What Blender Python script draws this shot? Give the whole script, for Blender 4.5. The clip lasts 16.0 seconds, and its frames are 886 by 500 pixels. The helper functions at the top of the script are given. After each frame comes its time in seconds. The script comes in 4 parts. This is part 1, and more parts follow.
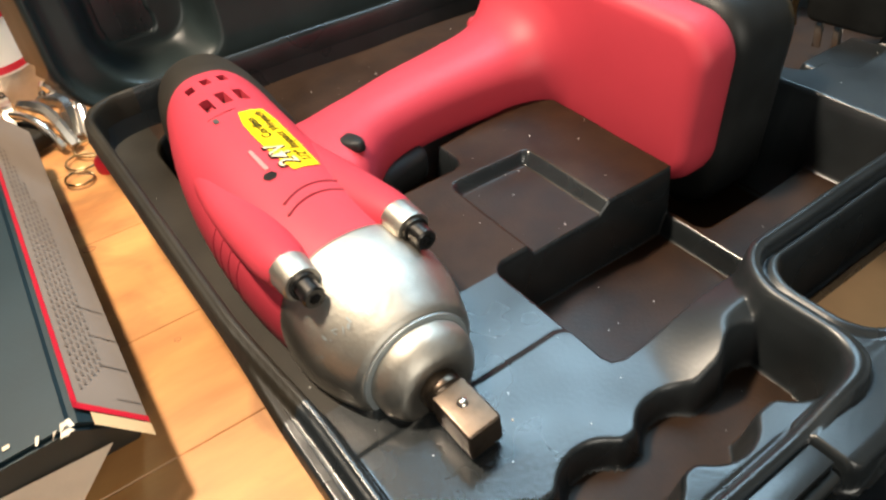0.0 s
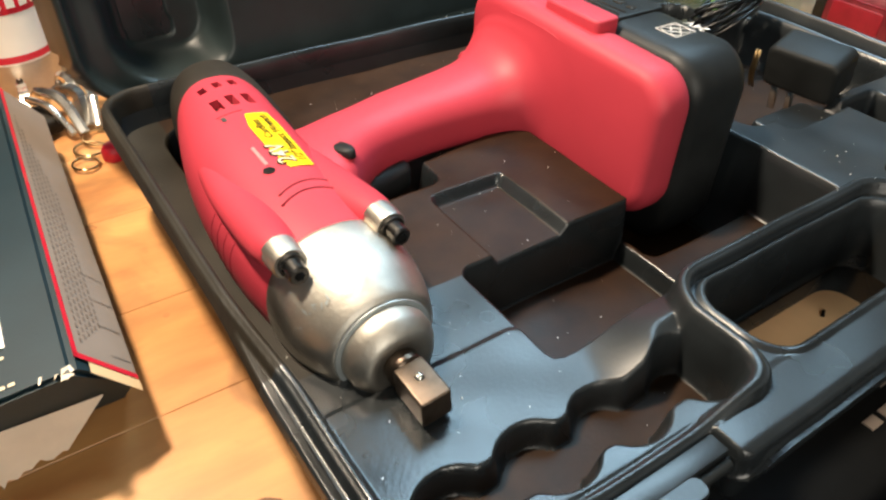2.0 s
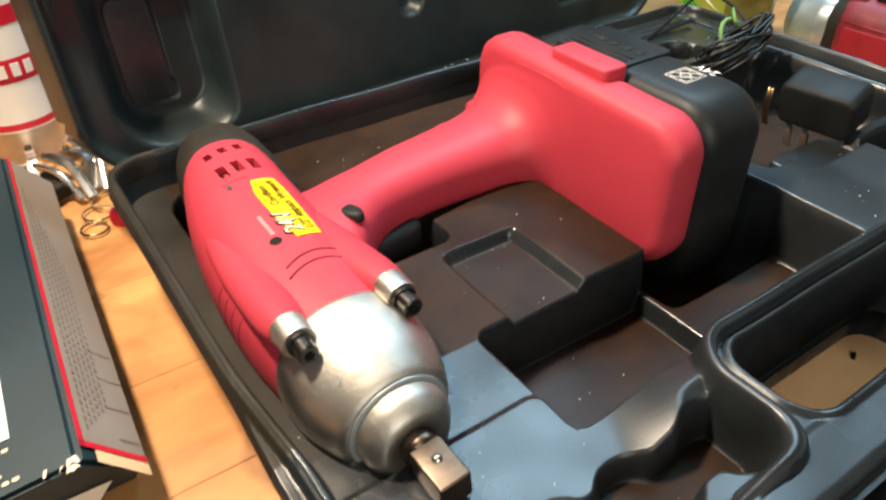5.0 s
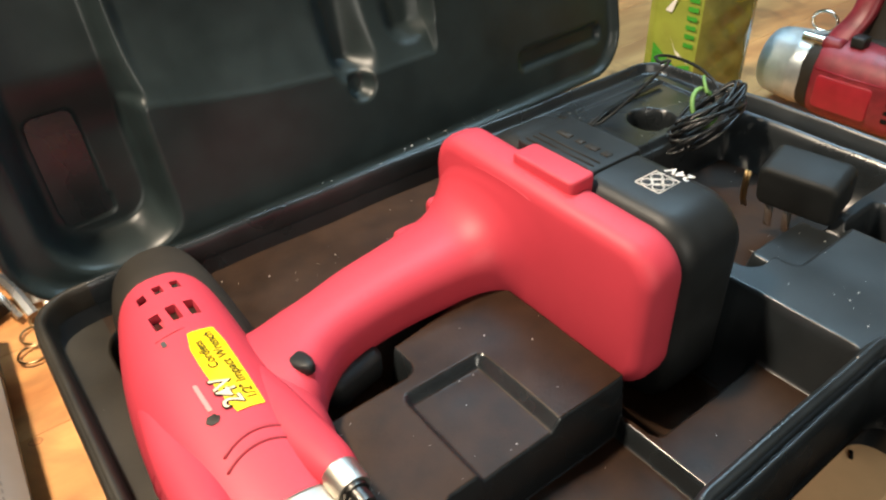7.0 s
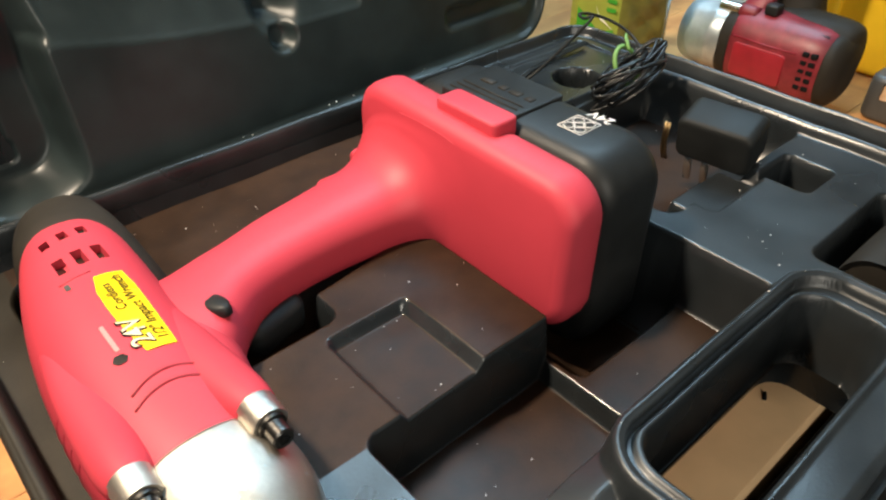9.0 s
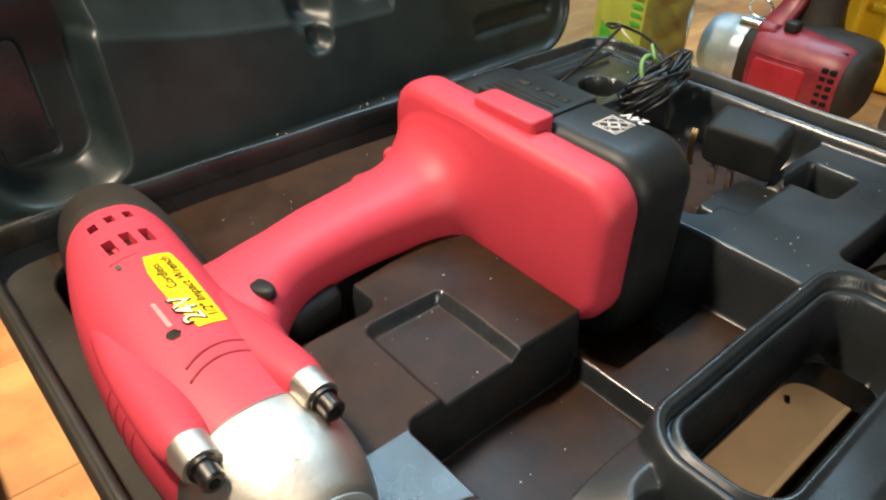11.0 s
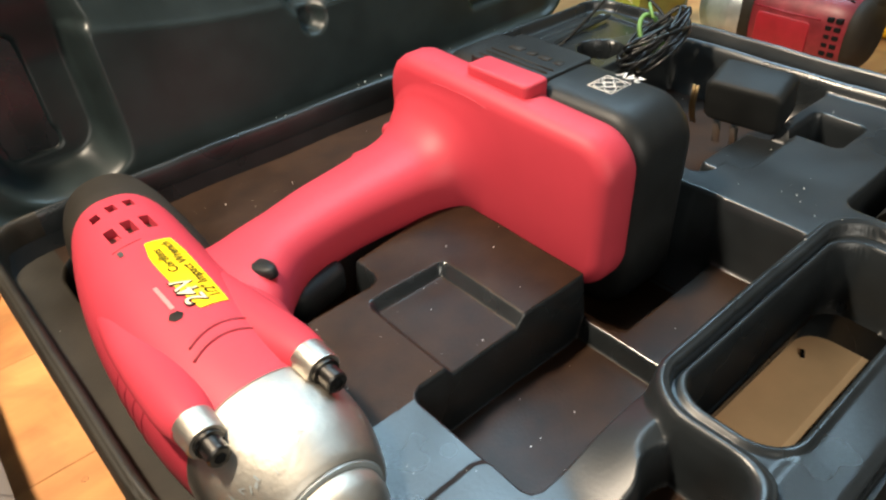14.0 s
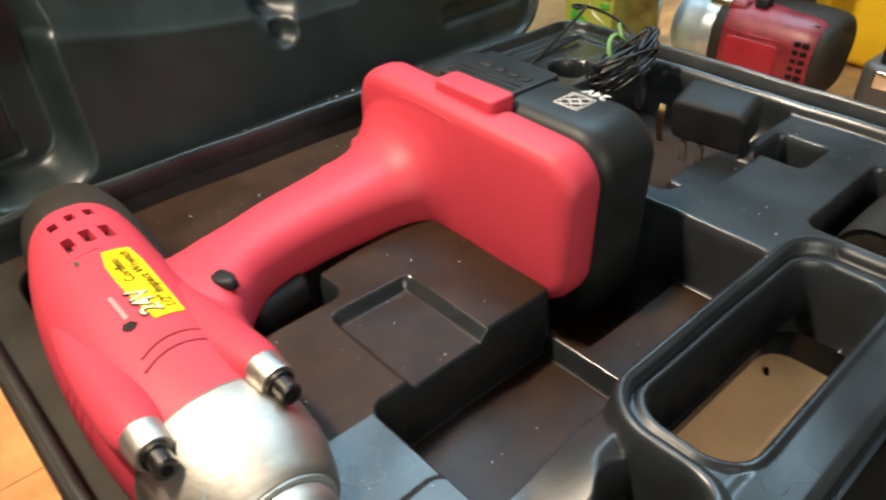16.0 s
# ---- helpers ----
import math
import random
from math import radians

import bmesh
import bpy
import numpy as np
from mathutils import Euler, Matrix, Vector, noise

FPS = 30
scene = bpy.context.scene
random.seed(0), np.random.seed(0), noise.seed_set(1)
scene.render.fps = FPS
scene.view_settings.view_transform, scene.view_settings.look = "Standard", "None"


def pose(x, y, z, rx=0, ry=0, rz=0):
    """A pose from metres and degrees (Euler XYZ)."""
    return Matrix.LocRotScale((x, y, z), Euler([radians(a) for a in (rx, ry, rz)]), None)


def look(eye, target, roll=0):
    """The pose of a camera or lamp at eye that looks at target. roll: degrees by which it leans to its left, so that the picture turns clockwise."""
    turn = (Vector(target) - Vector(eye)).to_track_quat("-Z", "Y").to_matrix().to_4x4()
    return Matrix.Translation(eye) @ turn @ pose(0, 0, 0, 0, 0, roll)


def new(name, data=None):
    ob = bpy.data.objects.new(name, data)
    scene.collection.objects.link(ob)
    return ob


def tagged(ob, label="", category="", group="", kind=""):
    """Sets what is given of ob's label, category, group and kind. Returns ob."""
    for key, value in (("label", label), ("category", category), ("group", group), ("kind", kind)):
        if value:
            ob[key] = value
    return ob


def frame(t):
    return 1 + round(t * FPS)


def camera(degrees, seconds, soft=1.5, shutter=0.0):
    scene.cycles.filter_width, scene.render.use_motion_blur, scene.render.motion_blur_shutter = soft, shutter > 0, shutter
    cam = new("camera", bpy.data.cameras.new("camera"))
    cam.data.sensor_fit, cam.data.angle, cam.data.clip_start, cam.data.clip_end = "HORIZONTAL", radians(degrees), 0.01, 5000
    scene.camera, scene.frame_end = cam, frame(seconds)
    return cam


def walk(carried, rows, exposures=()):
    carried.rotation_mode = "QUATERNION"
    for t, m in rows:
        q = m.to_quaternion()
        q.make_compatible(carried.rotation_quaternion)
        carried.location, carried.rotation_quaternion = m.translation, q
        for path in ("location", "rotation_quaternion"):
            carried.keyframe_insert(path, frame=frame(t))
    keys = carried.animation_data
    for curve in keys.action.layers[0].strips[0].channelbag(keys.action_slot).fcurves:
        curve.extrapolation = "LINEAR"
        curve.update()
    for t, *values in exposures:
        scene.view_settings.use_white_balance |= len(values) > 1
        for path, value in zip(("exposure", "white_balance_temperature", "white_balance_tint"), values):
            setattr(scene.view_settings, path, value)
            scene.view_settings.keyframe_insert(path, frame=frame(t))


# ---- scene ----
cam = camera(63.29, 16.0, 2.3, 0.5)
PATH = [
    (0, 0.0253, 0.0112, 0.3003, 48.54, 3.03, -36.26),
    (0.5, 0.0232, 0.0228, 0.3061, 48.99, 2.36, -36.86),
    (1, 0.0223, 0.0155, 0.3149, 50.66, 1.39, -36.14),
    (1.5, 0.0145, 0.0052, 0.3210, 51.50, 0.37, -35.33),
    (2, 0.0048, -0.0261, 0.3161, 51.12, -1.91, -34.12),
    (2.5, -0.0016, -0.0307, 0.3129, 50.89, -1.25, -34.02),
    (3, -0.0047, -0.0321, 0.3088, 50.62, -1.92, -33.86),
    (5.5, 0.0372, -0.0026, 0.3367, 53.69, 1.39, -35.57),
    (6, 0.0634, 0.0083, 0.3544, 53.22, 2.41, -37.64),
    (6.5, 0.0727, 0.0332, 0.3686, 54.26, 0.68, -38.62),
    (7, 0.0722, 0.0408, 0.3626, 53.56, 2.22, -37.36),
    (7.5, 0.0876, 0.0457, 0.3486, 51.93, 1.84, -40.03),
    (8, 0.0800, 0.0482, 0.3701, 53.46, 1.70, -39.43),
    (8.5, 0.0735, 0.0194, 0.3604, 53.76, -0.07, -40.86),
    (9, 0.0700, 0.0285, 0.3379, 52.65, -0.47, -41.82),
    (11.5, 0.0386, 0.0301, 0.3291, 54.49, -1.53, -40.85),
    (12, 0.0360, 0.0333, 0.3279, 54.30, -0.89, -40.88),
    (12.5, 0.0397, 0.0281, 0.3288, 54.10, -0.06, -41.23),
    (13, 0.0413, 0.0258, 0.3262, 54.09, 0.79, -41.74),
    (13.5, 0.0473, 0.0176, 0.3289, 53.82, 1.53, -41.71),
    (14, 0.0502, 0.0200, 0.3251, 52.72, 2.06, -41.60),
    (14.5, 0.0480, 0.0206, 0.3215, 52.41, 1.95, -41.51),
    (15, 0.0413, 0.0221, 0.3151, 52.90, 1.76, -41.02),
    (15.5, 0.0407, 0.0239, 0.3192, 54.37, 0.68, -40.92),
    (16, 0.0563, 0.0136, 0.3211, 54.27, 0.60, -42.49),
]
walk(cam, [(t, pose(x, y, z, rx, ry, rz)) for t, x, y, z, rx, ry, rz in PATH])

# ---- light ----
world = bpy.data.worlds.new("world")
scene.world = world
world.use_nodes = True
world.node_tree.nodes["Background"].inputs[0].default_value = (0.55, 0.42, 0.32, 1)
world.node_tree.nodes["Background"].inputs[1].default_value = 0.05


def lamp(name, eye, target, size, watts, colour):
    data = bpy.data.lights.new(name, "AREA")
    data.shape, data.size, data.energy, data.color = "DISK", size, watts, colour
    ob = new(name, data)
    ob.matrix_world = look(eye, target)
    return ob


lamp("work_lamp", (-0.06, 0.50, 0.87), (0.15, 0.3, 0.05), 0.085, 17.5, (1.0, 0.83, 0.63))
panel = lamp("ceiling_panel", (1.00, 0.70, 1.30), (1.00, 0.70, 0.0), 0.9, 26.0, (0.52, 0.80, 1.0))
panel.data.shape, panel.data.size_y = "RECTANGLE", 0.60
panel.matrix_world = pose(1.00, 0.70, 1.30, 0, 0, -30)
# unseen fill, added low in front to brighten the carton below and dark faces
lamp("front_fill", (-0.30, -1.35, 0.90), (0.3, 0.2, 0.0), 0.9, 17.0, (1.0, 0.94, 0.82))
scene.view_settings.exposure = 0.0


# ---- materials ----
def mat(name, colour, rough=0.5, metal=0.0, vary=0.15, scale=40.0, bump=0.0, bump_scale=300.0, colour2=None, spec=0.5, coat=0.0, grain=None, rough_vary=0.1):
    m = bpy.data.materials.new(name)
    m.use_nodes = True
    nt = m.node_tree
    bsdf = nt.nodes["Principled BSDF"]
    bsdf.inputs["Metallic"].default_value = metal
    bsdf.inputs["Specular IOR Level"].default_value = spec
    bsdf.inputs["Coat Weight"].default_value = coat
    co = nt.nodes.new("ShaderNodeTexCoord")
    mp = nt.nodes.new("ShaderNodeMapping")
    nt.links.new(co.outputs["Object"], mp.inputs["Vector"])
    if grain:
        mp.inputs["Scale"].default_value = grain
    n1 = nt.nodes.new("ShaderNodeTexNoise")
    n1.inputs["Scale"].default_value, n1.inputs["Detail"].default_value = scale, 6
    n2 = nt.nodes.new("ShaderNodeTexNoise")
    n2.inputs["Scale"].default_value, n2.inputs["Detail"].default_value = scale * 0.18, 3
    nt.links.new(mp.outputs[0], n1.inputs["Vector"])
    nt.links.new(mp.outputs[0], n2.inputs["Vector"])
    add = nt.nodes.new("ShaderNodeMath")
    add.operation = "ADD"
    nt.links.new(n1.outputs["Fac"], add.inputs[0])
    nt.links.new(n2.outputs["Fac"], add.inputs[1])
    ramp = nt.nodes.new("ShaderNodeMapRange")
    ramp.inputs["From Min"].default_value, ramp.inputs["From Max"].default_value = 0.7, 1.3
    nt.links.new(add.outputs[0], ramp.inputs["Value"])
    mix = nt.nodes.new("ShaderNodeMix")
    mix.data_type = "RGBA"
    c2 = colour2 or tuple(c * (1 - vary) for c in colour)
    c1 = colour if colour2 else tuple(min(1, c * (1 + vary)) for c in colour)
    mix.inputs["A"].default_value, mix.inputs["B"].default_value = (*c2, 1), (*c1, 1)
    nt.links.new(ramp.outputs[0], mix.inputs["Factor"])
    nt.links.new(mix.outputs["Result"], bsdf.inputs["Base Color"])
    rr = nt.nodes.new("ShaderNodeMapRange")
    rr.inputs["To Min"].default_value, rr.inputs["To Max"].default_value = max(0.03, rough - rough_vary), min(1, rough + rough_vary)
    rr.inputs["From Min"].default_value, rr.inputs["From Max"].default_value = 0.35, 0.65
    nt.links.new(n2.outputs["Fac"], rr.inputs["Value"])
    nt.links.new(rr.outputs[0], bsdf.inputs["Roughness"])
    if bump:
        n3 = nt.nodes.new("ShaderNodeTexNoise")
        n3.inputs["Scale"].default_value, n3.inputs["Detail"].default_value = bump_scale, 4
        nt.links.new(mp.outputs[0], n3.inputs["Vector"])
        b = nt.nodes.new("ShaderNodeBump")
        b.inputs["Strength"].default_value, b.inputs["Distance"].default_value = bump, 0.001
        nt.links.new(n3.outputs["Fac"], b.inputs["Height"])
        nt.links.new(b.outputs[0], bsdf.inputs["Normal"])
    return m


CASE = mat("case_plastic", (0.0150, 0.0180, 0.0200), 0.31, 0, 0.3, 60, 0.10, 450, rough_vary=0.10, spec=0.6)
BROWNMATT = mat("brown_matt_plastic", (0.025, 0.0125, 0.0065), 0.52, 0, 0.5, 55, 0.14, 500, rough_vary=0.14, spec=0.2)
BROWNRIM = mat("brown_rim_plastic", (0.017, 0.0140, 0.0095), 0.55, 0, 0.4, 50, 0.12, 500, rough_vary=0.12, spec=0.3)
LIDPLASTIC = mat("lid_plastic", (0.0155, 0.0225, 0.0235), 0.36, 0, 0.25, 50, 0.04, 700, rough_vary=0.08, spec=0.32)
KNOT = mat("knot_wood", (0.44, 0.185, 0.062), 0.45, 0, 0.35, 90, 0.1, 300)
STAIN = mat("brown_stain", (0.15, 0.058, 0.020), 0.5, 0, 0.2, 60)
RUBBER = mat("black_rubber", (0.020, 0.0165, 0.0125), 0.66, 0, 0.2, 80, 0.1, 900, spec=0.25)
BLACK = mat("black_plastic", (0.013, 0.0145, 0.015), 0.5, 0, 0.2, 80, 0.08, 900, spec=0.3)
RED = mat("red_plastic", (0.485, 0.041, 0.064), 0.54, 0, 0.05, 30, 0.03, 1200, rough_vary=0.04, spec=0.4)
ALU = mat("cast_aluminium", (0.47, 0.44, 0.39), 0.46, 1.0, 0.22, 55, 0.22, 330, rough_vary=0.12)
STEEL = mat("dark_steel", (0.125, 0.095, 0.073), 0.42, 1.0, 0.25, 160, 0.1, 400)
BOLT = mat("black_bolt", (0.10, 0.095, 0.09), 0.28, 1.0, 0.2, 200, 0.05, 500)
YELLOW = mat("yellow_label", (0.85, 0.60, 0.01), 0.35, 0, 0.04, 60)
WHITE = mat("white_print", (0.75, 0.72, 0.68), 0.5, 0, 0.05, 80)
INK_AND_SHADE = mat("print_and_shade_black", (0.008, 0.008, 0.008), 0.8, 0, 0.1, 80, spec=0.1)
DARKRED = mat("dark_red_line", (0.25, 0.008, 0.02), 0.5, 0, 0.1, 80)
WOOD = mat("varnished_wood", (0.70, 0.355, 0.125), 0.42, 0, 0.2, 24, 0.12, 200, colour2=(0.37, 0.145, 0.047), grain=(0.45, 1.6, 1.0), rough_vary=0.1)
wood_nt = WOOD.node_tree
blotch = wood_nt.nodes.new("ShaderNodeTexNoise")
blotch.inputs["Scale"].default_value, blotch.inputs["Detail"].default_value, blotch.inputs["Distortion"].default_value = 13.0, 8, 1.2
span = wood_nt.nodes.new("ShaderNodeMapRange")
span.inputs["From Min"].default_value, span.inputs["From Max"].default_value, span.inputs["To Max"].default_value = 0.54, 0.72, 0.75
coords = wood_nt.nodes.new("ShaderNodeTexCoord")
wood_nt.links.new(coords.outputs["Object"], blotch.inputs["Vector"])
wood_nt.links.new(blotch.outputs["Fac"], span.inputs["Value"])
darker = wood_nt.nodes.new("ShaderNodeMix")
darker.data_type = "RGBA"
darker.inputs["B"].default_value = (0.20, 0.085, 0.032, 1)
base = wood_nt.nodes["Principled BSDF"].inputs["Base Color"]
wood_nt.links.new(base.links[0].from_socket, darker.inputs["A"])
wood_nt.links.new(span.outputs[0], darker.inputs["Factor"])
wood_nt.links.new(darker.outputs["Result"], base)
CARD = mat("brown_cardboard", (0.66, 0.44, 0.24), 0.8, 0, 0.12, 30, 0.08, 600)
NAVY = mat("navy_print", (0.0045, 0.0185, 0.0260), 0.5, 0, 0.2, 30, 0.08, 500)
LABEL = mat("grey_label", (0.23, 0.185, 0.155), 0.55, 0, 0.1, 30)
PINKRED = mat("red_border", (0.55, 0.01, 0.03), 0.45, 0, 0.06, 30)
TORN = mat("torn_paper", (0.62, 0.55, 0.45), 0.85, 0, 0.15, 40, 0.2, 300)
CANWHITE = mat("can_label", (0.80, 0.76, 0.70), 0.35, 0, 0.06, 30)
CHROME = mat("chrome", (0.78, 0.74, 0.68), 0.24, 1.0, 0.06, 60)
BRASS = mat("tarnished_wire", (0.35, 0.24, 0.12), 0.35, 1.0, 0.2, 80)
GREEN = mat("green_label", (0.05, 0.30, 0.03), 0.3, 0, 0.3, 25, coat=0.3)
LIME = mat("lime_label", (0.28, 0.32, 0.05), 0.3, 0, 0.3, 30, coat=0.3)
FILM = mat("olive_film", (0.17, 0.16, 0.035), 0.22, 0, 0.5, 30, 0.3, 90, coat=0.5)
CORD = mat("cord_vinyl", (0.007, 0.0075, 0.008), 0.3, 0, 0.2, 80, spec=0.5)
TIE = mat("green_tie", (0.15, 0.30, 0.08), 0.45, 0, 0.1, 60)
REDOLD = mat("worn_red_plastic", (0.28, 0.024, 0.038), 0.5, 0, 0.3, 60, 0.12, 400, colour2=(0.13, 0.010, 0.016))
REDPANEL = mat("red_panel_plastic", (0.32, 0.014, 0.027), 0.45, 0, 0.2, 50, 0.08, 400)
GREY = mat("worn_grey_metal", (0.42, 0.46, 0.47), 0.4, 0.6, 0.2, 60, 0.15, 300)
YPLASTIC = mat("yellow_plastic", (0.80, 0.50, 0.02), 0.4, 0, 0.1, 30, 0.05, 300)
PAINT = mat("grey_wall_paint", (0.45, 0.46, 0.465), 0.8, 0, 0.1, 4)
FLOOR = mat("dark_floor", (0.10, 0.07, 0.05), 0.6, 0, 0.2, 6)
DULL = mat("dull_black_plastic", (0.012, 0.013, 0.013), 0.6, 0, 0.2, 80, 0.05, 900, spec=0.25)
FADED = mat("faded_print", (0.15, 0.12, 0.10), 0.6, 0, 0.1, 80)
SLOT = mat("vent_shade", (0.05, 0.008, 0.008), 0.7, 0, 0.3, 200, spec=0.2)
PALE = mat("pale_print", (0.62, 0.52, 0.36), 0.5, 0, 0.05, 80)
FAINT = mat("faint_print", (0.40, 0.20, 0.19), 0.5, 0, 0.1, 80)
SOOT = mat("matt_black_card", (0.0045, 0.0050, 0.0055), 0.85, 0, 0.3, 30, 0.1, 300, spec=0.1)
TAG = mat("printed_grey", (0.06, 0.06, 0.058), 0.5, 0, 0.1, 60)


# ---- builders ----
def mesh_object(name, verts, faces, material, smooth=True):
    me = bpy.data.meshes.new(name)
    me.from_pydata([tuple(v) for v in verts], [], faces)
    me.materials.append(material)
    me.update()
    if smooth:
        me.shade_smooth()
    return new(name, me)


def part(name, ob_or_bm, material, parent, label=""):
    """One mesh object under a thing, from a bmesh or from (verts, faces)."""
    if isinstance(ob_or_bm, bmesh.types.BMesh):
        me = bpy.data.meshes.new(name)
        ob_or_bm.to_mesh(me)
        ob_or_bm.free()
        me.materials.append(material)
        me.shade_smooth()
        ob = new(name, me)
    else:
        ob = mesh_object(name, ob_or_bm[0], ob_or_bm[1], material)
    ob.parent = parent
    if label:
        tagged(ob, label)
    return ob


def thing(name, label, category, at=(0, 0, 0), group=""):
    ob = new(name)
    ob.empty_display_size = 0.02
    ob.matrix_world = Matrix.Translation(at)
    return tagged(ob, label, category, group)


def flat(ob, degrees=35):
    """Crisp edges where faces meet sharply."""
    ob.data.set_sharp_from_angle(angle=radians(degrees))
    return ob


def box(x0, x1, y0, y1, z0, z1, bevel=0.002, segments=2):
    bm = bmesh.new()
    bmesh.ops.create_cube(bm, size=1)
    for v in bm.verts:
        v.co = Vector(((x0 + x1) / 2 + v.co.x * (x1 - x0), (y0 + y1) / 2 + v.co.y * (y1 - y0), (z0 + z1) / 2 + v.co.z * (z1 - z0)))
    if bevel:
        bmesh.ops.bevel(bm, geom=bm.edges[:], offset=bevel, segments=segments, affect="EDGES", profile=0.6)
    return bm


def turn_bm(bm, m):
    bmesh.ops.transform(bm, matrix=m, verts=bm.verts)
    return bm


def ring(n, a, b, power=2.0):
    out = []
    for i in range(n):
        t = 2 * math.pi * i / n
        c, s = math.cos(t), math.sin(t)
        out.append((a * math.copysign(abs(c) ** (2 / power), c), b * math.copysign(abs(s) ** (2 / power), s)))
    return out


def loft(sections, axis="y", n=48, caps=True):
    """sections: (along, centre 1, centre 2, radius 1, radius 2, power) with rings across the axis."""
    verts, faces = [], []
    for s, c1, c2, a, b, p in sections:
        for u, v in ring(n, a, b, p):
            verts.append((c1 + u, s, c2 + v) if axis == "y" else (s, c1 + u, c2 + v) if axis == "x" else (c1 + u, c2 + v, s))
    for k in range(len(sections) - 1):
        for i in range(n):
            j = (i + 1) % n
            faces.append((k * n + i, k * n + j, (k + 1) * n + j, (k + 1) * n + i))
    if caps:
        faces.append(tuple(range(n)))
        faces.append(tuple(range(len(verts) - n, len(verts)))[::-1])
    me = bpy.data.meshes.new("tmp")
    me.from_pydata(verts, [], faces)
    bm = bmesh.new()
    bm.from_mesh(me)
    bpy.data.meshes.remove(me)
    bmesh.ops.recalc_face_normals(bm, faces=bm.faces[:])
    return bm


def smooth_sections(keys, steps=6):
    """Eased sections between the given ones (Catmull-Rom)."""
    out = []
    for i in range(len(keys) - 1):
        p0, p1, p2, p3 = keys[max(0, i - 1)], keys[i], keys[i + 1], keys[min(len(keys) - 1, i + 2)]
        for k in range(steps):
            t = k / steps
            out.append(tuple(0.5 * (2 * b + (c - a) * t + (2 * a - 5 * b + 4 * c - d) * t * t + (3 * b - a - 3 * c + d) * t ** 3) for a, b, c, d in zip(p0, p1, p2, p3)))
    out.append(keys[-1])
    return out


def rounded_block(x0, x1, y0, y1, z0, z1, r, edge, axis="x", n=8):
    """A slab across the axis with corner radius r and softened rims of size edge."""
    bm = bmesh.new()
    lo, hi = {"x": ((y0, z0), (y1, z1)), "y": ((x0, z0), (x1, z1)), "z": ((x0, y0), (x1, y1))}[axis]
    s0, s1 = {"x": (x0, x1), "y": (y0, y1), "z": (z0, z1)}[axis]
    loops = []
    steps = [(s0, edge), (s0 + edge * 0.13, edge * 0.5), (s0 + edge * 0.5, edge * 0.13), (s0 + edge, 0), (s1 - edge, 0), (s1 - edge * 0.5, edge * 0.13), (s1 - edge * 0.13, edge * 0.5), (s1, edge)]
    for s, inset in steps:
        loop = []
        for cx, cy, a0 in ((hi[0] - r, hi[1] - r, 0), (lo[0] + r, hi[1] - r, 90), (lo[0] + r, lo[1] + r, 180), (hi[0] - r, lo[1] + r, 270)):
            for k in range(n + 1):
                a = radians(a0 + 90 * k / n)
                u, v = cx + (r - inset) * math.cos(a), cy + (r - inset) * math.sin(a)
                loop.append(bm.verts.new((s, u, v) if axis == "x" else (u, s, v) if axis == "y" else (u, v, s)))
        loops.append(loop)
    m = len(loops[0])
    for a, b in zip(loops, loops[1:]):
        for i in range(m):
            bm.faces.new((a[i], a[(i + 1) % m], b[(i + 1) % m], b[i]))
    bm.faces.new(loops[0])
    bm.faces.new(loops[-1][::-1])
    bmesh.ops.recalc_face_normals(bm, faces=bm.faces[:])
    return bm


def tube(points, r, n=8, closed=False):
    """A round rod along points."""
    pts = [Vector(p) for p in points]
    verts, faces = [], []
    side = None
    for i, p in enumerate(pts):
        a, b = pts[max(0, i - 1)], pts[min(len(pts) - 1, i + 1)]
        d = (b - a).normalized()
        if side is None:
            side = d.orthogonal().normalized()
        side = (side - d * side.dot(d)).normalized()
        up = d.cross(side)
        for k in range(n):
            t = 2 * math.pi * k / n
            verts.append(p + side * r * math.cos(t) + up * r * math.sin(t))
    for i in range(len(pts) - 1):
        for k in range(n):
            j = (k + 1) % n
            faces.append((i * n + k, i * n + j, (i + 1) * n + j, (i + 1) * n + k))
    faces.append(tuple(range(n))[::-1])
    faces.append(tuple(range(len(verts) - n, len(verts))))
    return verts, faces


def text_mesh(words, size, bold=0.0):
    cu = bpy.data.curves.new("words", "FONT")
    cu.body, cu.size, cu.offset = words, size, bold
    ob = bpy.data.objects.new("words", cu)
    scene.collection.objects.link(ob)
    me = bpy.data.meshes.new_from_object(ob.evaluated_get(bpy.context.evaluated_depsgraph_get()))
    bpy.data.objects.remove(ob)
    verts = [v.co.copy() for v in me.vertices]
    faces = [tuple(p.vertices) for p in me.polygons]
    bpy.data.meshes.remove(me)
    return verts, faces


# ---- room, table ----
# unseen room, made up to close the space; its paint sets the bounce light
def wall(name, x0, x1, y0, y1, z0, z1, material):
    ob = part(name, box(x0, x1, y0, y1, z0, z1, 0), material, None)
    flat(ob)
    return tagged(ob, "unseen plain surface added to close the room", "room", kind="structure")


wall("floor", -2, 2.6, -2, 2.6, -0.80, -0.75, FLOOR)
wall("ceiling", -2, 2.6, -2, 2.6, 1.75, 1.80, PAINT)
wall("wall_north", -2, 2.6, 2.6, 2.7, -0.8, 1.8, PAINT)
wall("wall_south", -2, 2.6, -2.1, -2, -0.8, 1.8, PAINT)
wall("wall_east", 2.6, 2.7, -2, 2.6, -0.8, 1.8, PAINT)
wall("wall_west", -2.1, -2, -2, 2.6, -0.8, 1.8, PAINT)

